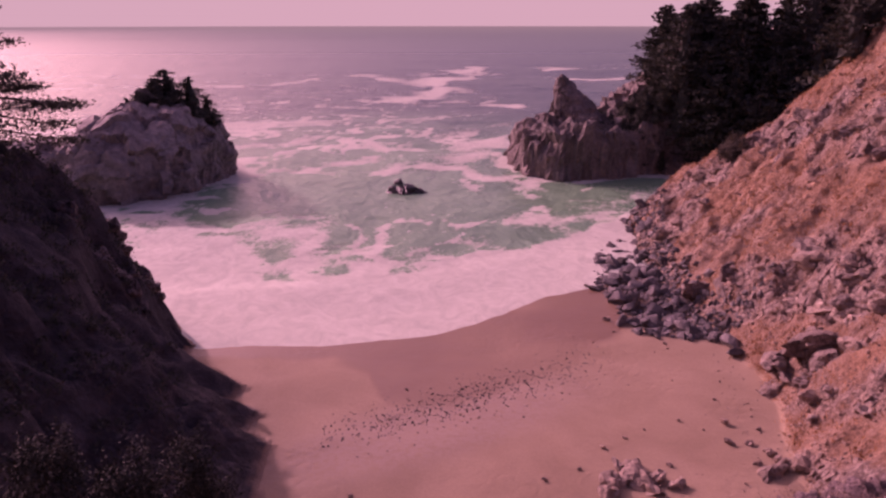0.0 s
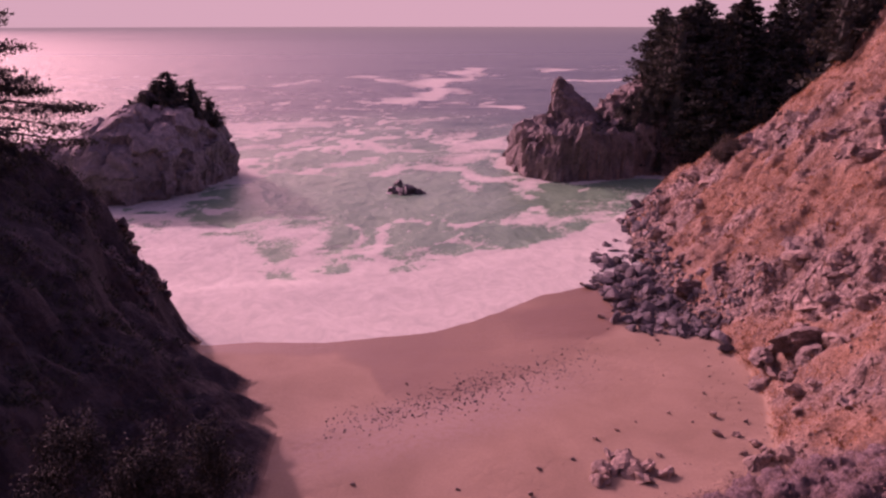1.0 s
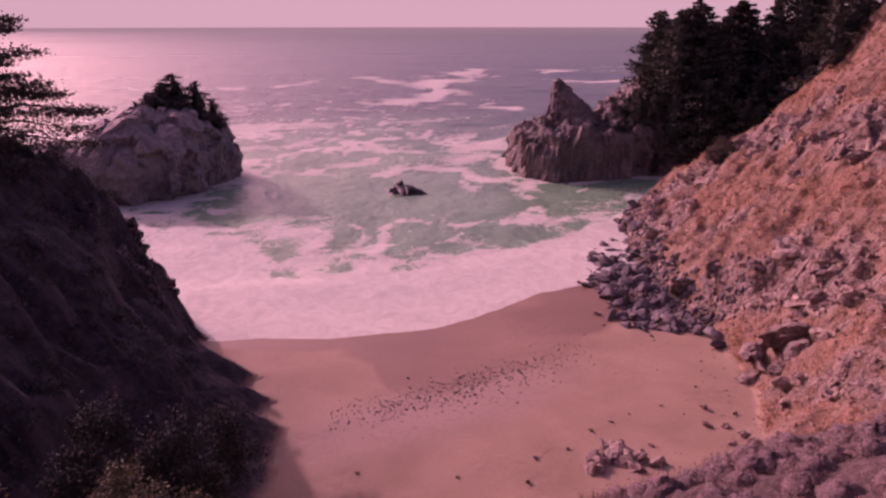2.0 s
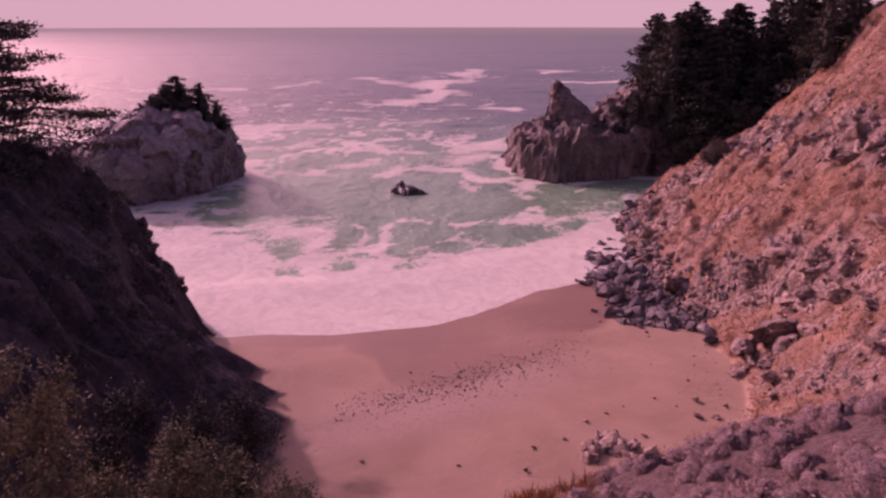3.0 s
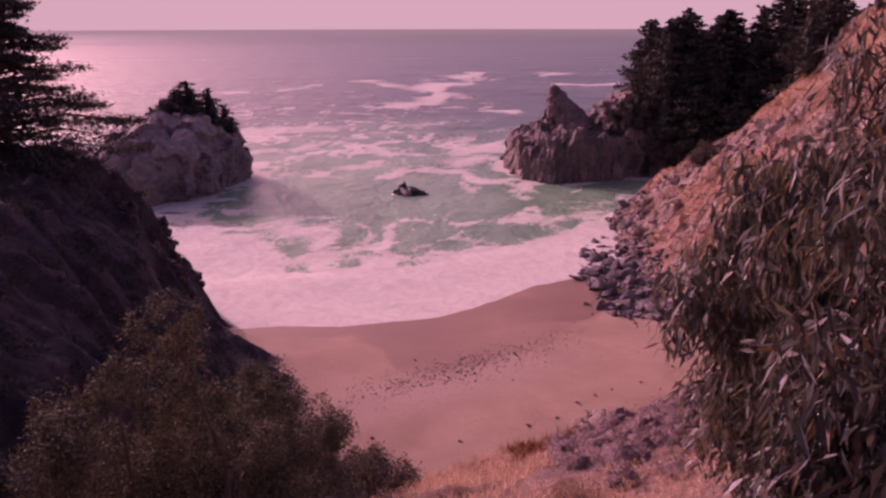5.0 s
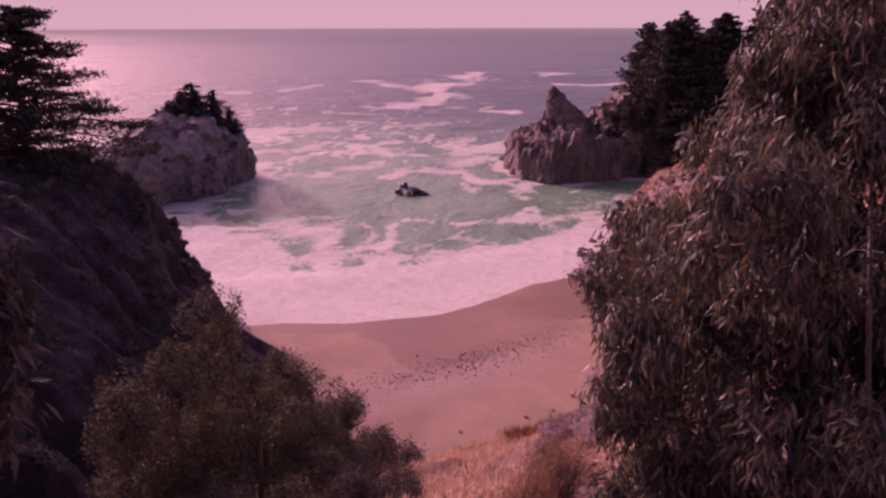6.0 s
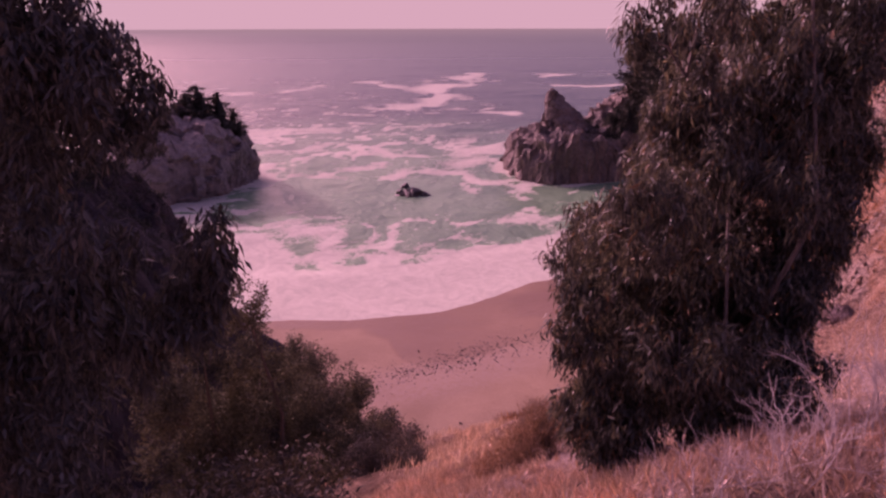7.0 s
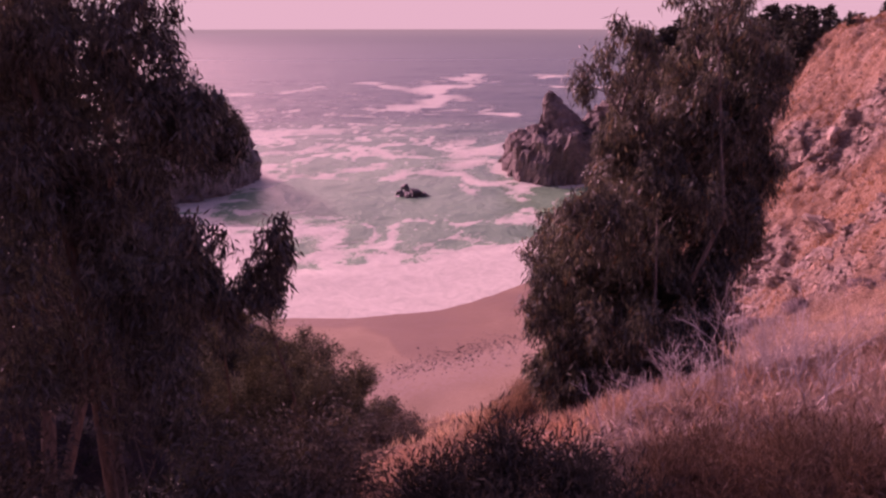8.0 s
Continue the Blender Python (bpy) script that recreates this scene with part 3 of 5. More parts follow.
def ring_rock(name, centre, outline, profile, mat, size, amount, sides=150, rows=60):
    """A free-standing crag: outline(angle) gives the plan's radius, profile rows of (share of radius, height)."""
    prof = np.array(profile, float)
    seg = np.concatenate([[0], np.cumsum(np.hypot(np.diff(prof[:, 0]) * 20, np.diff(prof[:, 1])))])
    tt = np.linspace(0, seg[-1], rows)
    pr, pz = np.interp(tt, seg, prof[:, 0]), np.interp(tt, seg, prof[:, 1])
    th = np.linspace(0, 2 * math.pi, sides, endpoint=False)
    R = np.array([outline(t) for t in th])
    X = pr[:, None] * R * np.cos(th) + centre[0]
    Y = pr[:, None] * R * np.sin(th) + centre[1]
    Z = pz[:, None] * np.ones(sides) + centre[2]
    i = np.arange(rows * sides).reshape(rows, sides)
    F = np.stack([i[:-1], np.roll(i[:-1], -1, 1), np.roll(i[1:], -1, 1), i[1:]], -1).reshape(-1, 4)
    me = mesh_np(name, np.stack([X, Y, Z], -1).reshape(-1, 3), F, [mat], False)
    rough_mesh(me, size, amount)
    return me


def lobes(seed, points, wob=0.08):
    """A plan outline through (degrees, radius) points, with ragged edges."""
    a = [p[0] for p in points] + [points[0][0] + 360]
    r = [p[1] for p in points] + [points[0][1]]
    return lambda t: float(np.interp(math.degrees(t) % 360, a, r)) * (1 + wob * noise.fractal(Vector((math.cos(t) * 3, math.sin(t) * 3, seed)), 0.9, 2, 4))


# sea stack, with a lower shelf on its far side
stack = new("sea_crag", ring_rock("sea_crag", (-58, 180, 0), lobes(3, [(0, 17.5), (45, 19.5), (90, 23), (135, 20), (180, 14), (225, 25), (250, 30), (275, 27), (305, 20), (335, 17)], 0.12),
            [(1.0, -5), (0.96, 0), (0.97, 5), (0.95, 8.5), (0.88, 11.5), (0.74, 14.4), (0.45, 17.6), (0.2, 19.6), (0.02, 20.2)], M_STACK_HAZE, 5.0, 2.6, 220, 80))
for v in stack.data.vertices:
    v.co.z *= 1 - 0.2 * float(step(-58, -76, v.co.x))
tagged(stack, "tall dark rock stack standing in foaming sea water", "sea stack")
part("shelf", ring_rock("shelf", (-84, 178, 0), lobes(7, [(0, 16), (60, 15), (120, 18), (180, 22), (240, 18), (300, 15)]),
     [(1.15, -5), (1.05, 0), (0.95, 4), (0.8, 7), (0.4, 8.5), (0.02, 9)], M_STACK_HAZE, 5.0, 1.8, 90, 36), stack)


def head_front(x):
    return np.interp(x, [22, 29, 31, 40, 54, 66, 80, 100, 150], [196, 189, 178, 170.5, 170, 174, 168, 156, 140])


def headland_height(x, y):
    top = np.interp(x, [26, 30.5, 33, 37, 44, 52, 58, 66, 74, 90, 120, 200], [-8, -4, 8.5, 10.5, 12, 11.5, 12, 16, 23, 28, 34, 40])
    k = np.interp(x, [30, 60, 72, 90, 120], [5.5, 4.0, 1.8, 0.9, 0.8])
    jag = 2.2 * fbm(x, y, 9, 4, 71)
    d = y - head_front(x) + jag
    back = np.interp(x, [28, 34, 60, 90, 200], [199, 206, 220, 250, 330]) - y + 2 * fbm(x, y, 11, 3, 72)
    body = top + 1.6 * fbm(x, y, 8, 4, 73) + 0.9 * (ridged(x, y, 4, 3, 74) - 0.6)
    z = smin(smin(body, d * k - 0.5, 1.0), back * 1.8 - 0.5, 1.2)
    return np.maximum(z, -7)


hx, hy = np.meshgrid(spaced([(24, 80, 0.55), (80, 200, 1.6), (200, 420, 12)]), spaced([(130, 212, 0.6), (212, 340, 3)]))
hz = headland_height(hx, hy)
keep = np.maximum(np.maximum(hz[:-1, :-1], hz[1:, :-1]), np.maximum(hz[:-1, 1:], hz[1:, 1:])) > -5.5
head_me = grid_mesh("headland", hx, hy, hz, M_POINT, None, False, keep)
rough_mesh(head_me, 3.2, 2.1)
tagged(new("headland", head_me), "dark rocky headland running out into the sea", "cliff", kind="structure")

spire = new("rock_spire", ring_rock("rock_spire", (45.6, 189.5, 9.5), lobes(5, [(0, 10.8), (60, 7.4), (120, 5.6), (180, 4.6), (240, 6.0), (300, 8.4)]),
            [(1.1, 0), (0.95, 2.5), (0.78, 5), (0.56, 8), (0.34, 11), (0.18, 13), (0.02, 14.2)], M_POINT, 2.8, 1.1, 90, 54))
for v in spire.data.vertices:
    v.co.x -= max(0, v.co.z - 10) * 0.2
tagged(spire, "pointed pinnacle of pale-lit rock on the headland", "rock")

# boulders: a few shapes, laid out many times
TALUS = [boulder_mesh("boulder", M_TALUS, 100 + k, 3, 0.72) for k in range(9)]
PALE = [boulder_mesh("outcrop_rock", M_PALE, 200 + k, 3, 0.8) for k in range(8)]
for me in PALE:
    rough_mesh(me, 0.55, 0.3)
CRAGGY = [boulder_mesh("outcrop_rock", M_OUTCROP, 240 + k, 4, 0.85) for k in range(5)]
for me in CRAGGY:
    rough_mesh(me, 0.5, 0.2)
    rough_mesh(me, 0.17, 0.06)
rnd = random.Random(4)


def lay_rock(name, meshes, x, y, size, label, group, sink=0.35, z=None, stretch=1.0):
    ob = new(name, rnd.choice(meshes))
    zz = height(x, y) if z is None else z
    ob.matrix_world = Matrix.LocRotScale((x, y, zz + size * (0.6 - sink)), Euler((rnd.uniform(-0.5, 0.5), rnd.uniform(-0.5, 0.5), rnd.uniform(0, 6.28))),
                                         (size * rnd.uniform(0.9, 1.35) * stretch, size * rnd.uniform(0.75, 1.1), size * rnd.uniform(0.75, 1.15)))
    return tagged(ob, label, "boulder", group)


def talus_edge(y):
    return np.interp(y, [72, 78, 82, 88, 96, 104, 110, 120, 132, 142], [35.5, 32, 27, 28, 27.5, 29.5, 30.5, 34, 38.5, 46])


for k in range(270):
    y = 77 + 62 * rnd.random()
    x = float(talus_edge(y)) + rnd.random() ** 1.2 * np.interp(y, [77, 90, 110, 138], [6, 13, 11, 6])
    lay_rock("boulder", TALUS, x, y, rnd.uniform(0.4, 0.85) if rnd.random() < 0.6 else rnd.uniform(0.85, 1.6), "angular grey boulder in a heap at the cliff foot", "boulders at the cliff foot", 0.2)
for k in range(46):
    x = rnd.uniform(26.5, 36)
    lay_rock("boulder", TALUS, x, rnd.uniform(77.5, 82.5) - 0.35 * (x - 27), rnd.uniform(0.3, 0.9), "angular grey boulder in a heap at the cliff foot", "boulders at the cliff foot", 0.3)
for x, y, r, st in ((36.2, 73.6, 1.6, 1.0), (35.4, 70.6, 0.9, 1.4), (26.3, 82.4, 1.0, 1.5), (24.6, 83.6, 0.5, 1.3), (32.4, 78.6, 0.5, 1), (27.5, 56.6, 0.5, 1), (30, 55, 0.3, 1), (26.4, 53, 0.45, 1.3), (28.0, 52.8, 0.4, 1),
                    (9.5, 49.5, 0.3, 1), (12.6, 50.6, 0.2, 1.2), (17.8, 55, 0.25, 1), (15.4, 53.8, 0.3, 1.2), (28.6, 61, 0.25, 1), (26.4, 95.5, 0.9, 1.4), (27.5, 92, 0.6, 1), (25.8, 97, 0.5, 1), (8, 46, 0.25, 1), (-6, 49, 0.25, 1),
                    (29, 75, 0.3, 1), (2.5, 47.5, 0.22, 1), (20, 50.4, 0.3, 1), (23.6, 57.5, 0.25, 1)):
    lay_rock("boulder", TALUS if r > 0.55 else PALE, x, y, r, "grey boulder lying on the sand", "boulders on the beach", 0.3, None, st)
for x, y, r, st in ((16.4, 49.4, 1.5, 1.3), (15.0, 48.2, 1.3, 1.3), (18.2, 48.4, 1.2, 1.3), (17.0, 47.6, 1.4, 1.2), (16.0, 50.6, 0.8, 1.3), (14.0, 47.0, 1.0, 1.2), (19.6, 47.4, 0.8, 1.2), (28, 48.6, 1.3, 1.2), (29.4, 49.6, 0.9, 1), (27, 47.8, 0.9, 1.2), (29, 51, 0.6, 1), (27.2, 49.6, 0.5, 1.2), (30.4, 48.4, 0.8, 1)):
    lay_rock("outcrop_rock", PALE, x, y, r, "pale fractured rock at the back of the beach", "pale rocks at the beach", 0.62, None, st)
for k in range(300):
    y = rnd.uniform(46, 128)
    x = float(foot_right(y)) + rnd.uniform(0.5, 30)
    if (x - 48) * 0.754 + (y - 135) * 0.656 > -0.5 or float(bare_rock(np.array([x]), np.array([y]))[0]) < 0.5:
        continue
    lay_rock("outcrop_rock", PALE, x, y, rnd.uniform(0.5, 1.0) if rnd.random() < 0.65 else rnd.uniform(1.0, 1.8), "pale rock outcrop in a dry hillside", "hillside outcrops", 0.75, None, 1.4)

# black rocks awash in the cove
awash = new("sea_rock", ring_rock("sea_rock", (1.8, 161, -0.8), lobes(9, [(0, 4.9), (60, 2.6), (120, 2.8), (180, 5.0), (240, 2.4), (300, 2.6)], 0.3),
            [(1.2, -3.5), (1.0, 0.6), (0.75, 1.3), (0.4, 1.9), (0.02, 2.3)], M_WETROCK, 1.8, 0.9, 60, 26))
tagged(awash, "low black wet rock awash in foam", "rock")
awash2 = new("sea_rock", ring_rock("sea_rock", (0.5, 170, -0.8), lobes(11, [(0, 1.6), (120, 1.2), (240, 1.5)], 0.2),
             [(1.2, -3.5), (1.0, 0.6), (0.5, 1.5), (0.02, 1.9)], M_WETROCK, 1.2, 0.5, 40, 18))
tagged(awash2, "small black wet rock beside a larger one", "rock")


# ---- trees ----
def cypress(name, rng, tall, wide, layers, clumps, leaf=0.45, bare=0.25, lean=(0, 0), rise=(-0.05, 0.28), taper=1.3, wind=0.0, puff=0.03, heart=0.0):
    """A wind-worn cypress: tapered trunk, level limbs and flat pads of foliage."""
    root = new(name)
    top = np.array([lean[0], lean[1], tall])
    spine = [np.array([0, 0, -0.6])] + [top * t + np.array([rng.normal() * 0.03, rng.normal() * 0.03, 0]) * tall * (t > 0) for t in np.linspace(0, 0.97, 7)]
    tv, tf = tube(spine, np.linspace(0.032, 0.006, 8) * tall, 8)
    trunk = part("trunk", mesh_np("trunk", tv, tf, [M_BARK], True), root)
    limbs, P, D = [], [], []
    for k in range(layers):
        t = bare + (1 - bare) * (k + rng.random() * 0.8) / layers
        reach = wide * (1.02 - 0.85 * max(0, (t - bare) / (1 - bare)) ** taper) * rng.uniform(0.55, 1.1)
        ang = rng.random() * 6.283
        reach *= 1 - wind * max(0, math.cos(ang - 1.7))
        a = top * t
        b = a + np.array([math.cos(ang) * reach, math.sin(ang) * reach, reach * rng.uniform(*rise)])
        m = (a + b) / 2 + np.array([0, 0, reach * 0.08])
        limbs.append(tube([a, m, b], [0.011 * tall, 0.007 * tall, 0.002 * tall], 5))
        n = int(clumps * (0.4 + reach / wide))
        f = rng.random(n) ** 0.6
        along = a + (b - a) * (0.25 + 0.8 * f[:, None])
        off = rng.normal(size=(n, 3)) * np.array([0.16, 0.16, puff]) * min(reach, 8) * (0.5 + 0.8 * (1 - np.abs(2 * f[:, None] - 1.1)))
        P.append(along + off)
        D.append(np.stack([np.cos(ang) + rng.normal(size=n) * 0.8, np.sin(ang) + rng.normal(size=n) * 0.8, 0.25 + rng.normal(size=n) * 0.35], 1))
    n = clumps
    P.append(top * np.linspace(0.85, 1.0, n)[:, None] + rng.normal(size=(n, 3)) * np.array([0.05, 0.05, 0.02]) * wide * np.linspace(1.5, 0.2, n)[:, None])
    D.append(rng.normal(size=(n, 3)) * 0.6 + np.array([0, 0, 0.6]))
    lv, lf = join(limbs)
    part("branchwork", mesh_np("branchwork", lv, lf, [M_BARK], True), trunk)
    P, D = np.concatenate(P), np.concatenate(D)
    cv, cf = leaves(P, D, leaf * rng.uniform(0.6, 1.4, len(P)), leaf * 0.62 * rng.uniform(0.6, 1.3, len(P)), rng, 0.3)
    if heart:
        hz = np.repeat(np.linspace(0.03, 0.94, 12), 11)
        hr = wide * heart * (1.02 - 0.9 * hz ** taper) * rng.uniform(0.55, 1.1, len(hz))
        ha = np.tile(np.arange(11) * 0.5712, 12)
        hv = top * hz[:, None] + np.stack([hr * np.cos(ha), hr * np.sin(ha), 0.08 * tall * (rng.random(len(hz)) - 0.5)], 1)
        i = np.arange(132).reshape(12, 11)
        hf = np.stack([i[:-1], np.roll(i[:-1], -1, 1), np.roll(i[1:], -1, 1), i[1:]], -1).reshape(-1, 4)
        hf = np.concatenate([hf[:, [0, 1, 2]], hf[:, [0, 2, 3]]])
        cv, cf = join([(cv, cf), (hv, hf)])
    part("crown", mesh_np("crown", cv, cf, [M_CYPRESS]), root)
    return root


R = np.random.default_rng(12)
CY = [cypress("cypress_tree", R, 12 + 1.5 * k, 5.2 + 0.3 * k, 42, 46, 0.66, 0.02 + 0.02 * k, (R.normal() * 0.8, R.normal() * 0.8), (0.0, 0.5), 1.15, 0.0, 0.085, 0.4) for k in range(4)]
spots = []
rt = random.Random(8)
spots += [(84 + 3.2 * k, float(head_front(84 + 3.2 * k)) + 3 + 4 * (k % 3)) for k in range(15)]
for k in range(100):
    x = rt.uniform(70, 128) if k < 90 else rt.uniform(115, 190)
    y = float(head_front(x)) + rt.uniform(1, 34)
    if x < 70 and y < float(head_front(x)) + 9:
        continue
    spots.append((x, y))
spots += [(91, 174), (93, 180), (96, 176), (98, 184), (100, 179), (88, 182)]
spots += [(105, 183), (109, 188), (113, 186), (117, 192), (121, 186)]
for k, (x, y) in enumerate(spots):
    z = float(headland_height(np.array([x]), np.array([y]))[0])
    if z < 2:
        continue
    tallness = min(17, max(5, rt.uniform(41, 46.5) - z)) if k < len(spots) - 5 else 47 - z
    src = CY[k % 4]
    sc = tallness / (12 + 1.5 * (k % 4))
    t = copy_thing(src, pose(x, y, z - 0.3, 0, 0, rt.uniform(0, 360)) @ Matrix.Diagonal((sc * 1.15, sc * 1.15, sc, 1)))
    tagged(t, "dark green wind-shaped cypress on the headland", "tree", "cypresses on the headland")
for k, (x, y, z, h) in enumerate(((-57.0, 182, 17.5, 6.5), (-53.6, 183, 17.5, 8.6), (-48.2, 183, 16.4, 8.0), (-60, 183, 16.5, 5.5), (-46, 185, 14.6, 5), (-55.4, 180, 17.2, 7), (-51.4, 180, 16.8, 7), (-57.6, 177, 16.5, 5), (-50.5, 176, 15.5, 5.2), (-43.6, 182, 13, 4), (-63, 180, 15.4, 4.5), (-59.5, 178, 16.0, 5.5), (-46.5, 178, 14.4, 4.8), (-53.5, 175.5, 16, 4.5))):
    sc = h / (12 + 1.5 * (k % 4))
    t = copy_thing(CY[k % 4], pose(x, y, z - 0.5, 0, 0, 70 * k) @ Matrix.Diagonal((sc * 1.7, sc * 1.7, sc, 1)))
    tagged(t, "small dark cypress on top of the sea stack", "tree", "cypresses on the sea stack")
for k, (x, y, h) in enumerate(((59, 184, 4.5), (56, 186, 2.8), (63, 181, 5.5), (53, 188, 2.2), (66, 186, 6.5), (61, 186, 5), (64, 178, 5), (60, 178, 3.5), (57, 179, 3), (67, 180, 7), (66, 175.5, 5))):
    sc = h / (12 + 1.5 * (k % 4))
    z = float(headland_height(np.array([x]), np.array([y]))[0])
    t = copy_thing(CY[k % 4], pose(x, y, z - 0.4, 0, 0, 50 * k) @ Matrix.Diagonal((sc * 1.5, sc * 1.5, sc, 1)))
    tagged(t, "low dark cypress scrub beside the rock pinnacle", "tree", "cypresses on the headland")
for k, (x, y, h) in enumerate(((75, 103, 2.6), (82, 104, 3.5), (90, 98, 3.2), (100, 100, 4.5), (108, 92, 4), (115, 104, 5), (122, 96, 4.5), (95, 108, 4), (130, 100, 5), (86, 110, 3.5), (118, 84, 4.5), (140, 92, 5.5))):
    sc = h / (12 + 1.5 * (k % 4))
    t = copy_thing(CY[k % 4], pose(x, y, height(x, y) - 0.4, 0, 0, 50 * k) @ Matrix.Diagonal((sc, sc, sc, 1)))
    tagged(t, "dark cypress on the crest of the dry hill", "tree", "cypresses on the hill crest")
for k, (x, y) in enumerate(((76, 116), (80, 121), (84, 116), (72, 112), (88, 122), (79, 110), (92, 116), (97, 110), (85, 128), (92, 132), (102, 118), (69, 110), (100, 128), (108, 124))):
    g = max(height(x, y), 14)
    h = min(24, max(4, 43 + 2.5 * math.sin(2.3 * k) - g))
    sc = h / (12 + 1.5 * (k % 4))
    t = copy_thing(CY[k % 4], pose(x, y, height(x, y) - 0.4, 0, 0, 77 * k) @ Matrix.Diagonal((max(sc, 0.9), max(sc, 0.9), sc, 1)))
    tagged(t, "tall dark cypress behind the dry hill crest", "tree", "cypresses on the hill crest")
for o in CY:
    for c in o.children_recursive:
        bpy.data.objects.remove(c)
    bpy.data.objects.remove(o)
big = cypress("cypress_tree", np.random.default_rng(5), 18.6, 17.5, 140, 540, 0.38, 0.0, (0.6, 0), (-0.06, 0.16), 0.95, 0.75, 0.045)
big.matrix_world = pose(-50, 80, height(-50, 80) - 1.2)
tagged(big, "spreading dark cypress with level branches on the cliff top", "tree")


def spray_tree(name, rng, base, blobs, sprays, per, leaf, width, mat, droop, spread, stems, label, group="", stem=0.07):
    """A leafy tree or bush: stems that fork to each lobe of the crown, sprays of leaves in the lobes. blobs: (x, y, z, rx, rz) in the world."""
    root, trunk = new(name), None
    bark = M_GUM_BARK if name == "eucalyptus_tree" and stem < 0.06 else M_BARK
    B = np.array([(b[0], b[1], b[2]) for b in blobs], float) - base
    RX, RZ = np.array([b[3] for b in blobs]), np.array([b[4] for b in blobs])
    for s in range(stems):
        foot = np.array([rng.normal() * 0.25, rng.normal() * 0.25, -0.4])
        k0 = int(np.argmax(B[:, 2])) if s == 0 else int(rng.integers(len(B)))
        tip = B[k0] + np.array([0, 0, RZ[k0] * 0.6])
        mid = foot + (tip - foot) * 0.5 + rng.normal(size=3) * 0.12 * np.linalg.norm(tip - foot) * np.array([1, 1, 0.2])
        kind = "stem" if s else "trunk"
        wood = part(kind, mesh_np(kind, *tube([foot, (foot + mid) / 2, mid, (mid + tip) / 2, tip], np.array([1.0, 0.85, 0.65, 0.4, 0.12]) * stem * (0.8 if s else 1.0), 7), [bark], True), root)
        trunk = wood if s == 0 else trunk
    hang = droop > 0.8
    sub = 20 if hang else 15
    dirs = rng.normal(size=(len(B) * sub, 3))
    dirs /= np.linalg.norm(dirs, axis=1, keepdims=True)
    own = np.repeat(np.arange(len(B)), sub)
    rad = rng.uniform(0.35, 0.82, len(own))
    knots = B[own] + dirs * rad[:, None] * np.stack([RX[own], RX[own], RZ[own]], 1)
    kr = RX[own] * (rng.uniform(0.14, 0.3, len(own)) if hang else rng.uniform(0.2, 0.36, len(own)))
    vol = kr ** (1.4 if hang else 2)
    kp = rng.choice(len(own), size=sprays, p=vol / vol.sum())
    pick = own[kp]
    dirs = rng.normal(size=(sprays, 3))
    dirs /= np.linalg.norm(dirs, axis=1, keepdims=True)
    C = knots[kp] + dirs * (rng.random(sprays) ** (0.45 if hang else 0.36) * kr[kp])[:, None] * np.array([1, 1, 1.2])
    out = C - B[pick]
    out = dirs * 0.6 + out / (np.linalg.norm(out, axis=1, keepdims=True) + 1e-9)
    twigs = []
    for k in rng.choice(sprays, size=min(sprays, 150), replace=False):
        a = B[pick[k]] * np.array([0.9, 0.9, 1.0]) - np.array([0, 0, RZ[pick[k]] * 0.5])
        c = C[k]
        twigs.append(tube([a, (a + c) / 2 + np.array([0, 0, 0.12]), c], [0.022, 0.014, 0.005], 4))
    tagged(part("branchwork", mesh_np("branchwork", *join(twigs), [bark], True), trunk), "fine grey-brown twigs inside the crown", kind="stuff")
    n = sprays * per
    S = np.repeat(np.arange(sprays), per)
    P = C[S] + rng.normal(size=(n, 3)) * spread * (np.array([0.55, 0.55, 0.5]) if hang else np.array([1, 1, 1.3]))
    if hang:
        P[:, 2] -= rng.uniform(0, 2.0, n) * spread
    D = dirs[S] * (0.25 if hang else 0.45) + rng.normal(size=(n, 3)) * 0.45 + np.array([0, 0, -droop])
    lv, lf = leaves(P, D, leaf * rng.uniform(0.6, 1.3, n), width * rng.uniform(0.7, 1.25, n), rng, 0.18, out[S] * 0.8)
    part("crown", mesh_np("crown", lv, lf, [mat]), root)
    root.matrix_world = Matrix.Translation(Vector(base))
    return tagged(root, label, "tree", group)


def at_ground(x, y, dz=0.0):
    return np.array([x, y, height(x, y) + dz])


TOP_LOBES = [(-0.6, -11.5, 40.0, 1.7, 2.2), (-1.7, -10.4, 38.5, 0.85, 1.4), (-2.0, -12.7, 39.8, 0.6, 1.0), (-1.6, -12.5, 41.7, 0.75, 1.1), (0.0, -11.6, 42.6, 1.0, 1.4), (0.7, -11.3, 41.5, 0.8, 1.3), (0.35, -11.4, 39.9, 1.0, 1.6)]
LOW_LOBES = [(-0.6, -11.2, 37.9, 1.4, 0.9), (-1.3, -12.5, 37.9, 1.0, 0.9), (-0.3, -12.9, 37.8, 0.8, 0.8), (-1.2, -8.7, 37.6, 0.7, 1.2), (-0.8, -9.4, 38.4, 0.9, 1.2), (-0.6, -9.1, 36.6, 1.1, 1.0), (-0.2, -9.6, 39.6, 1.0, 1.2), (-1.05, -9.0, 38.7, 0.6, 0.6), (0.1, -12.0, 38.2, 0.8, 1.0), (-1.5, -11.6, 37.0, 1.3, 0.9), (0.1, -11.4, 37.0, 1.0, 0.9), (0.2, -11.4, 41.2, 1.2, 1.2), (-1.2, -10.8, 39.2, 1.2, 1.4), (-2.0, -11.6, 38.8, 0.8, 1.1)]
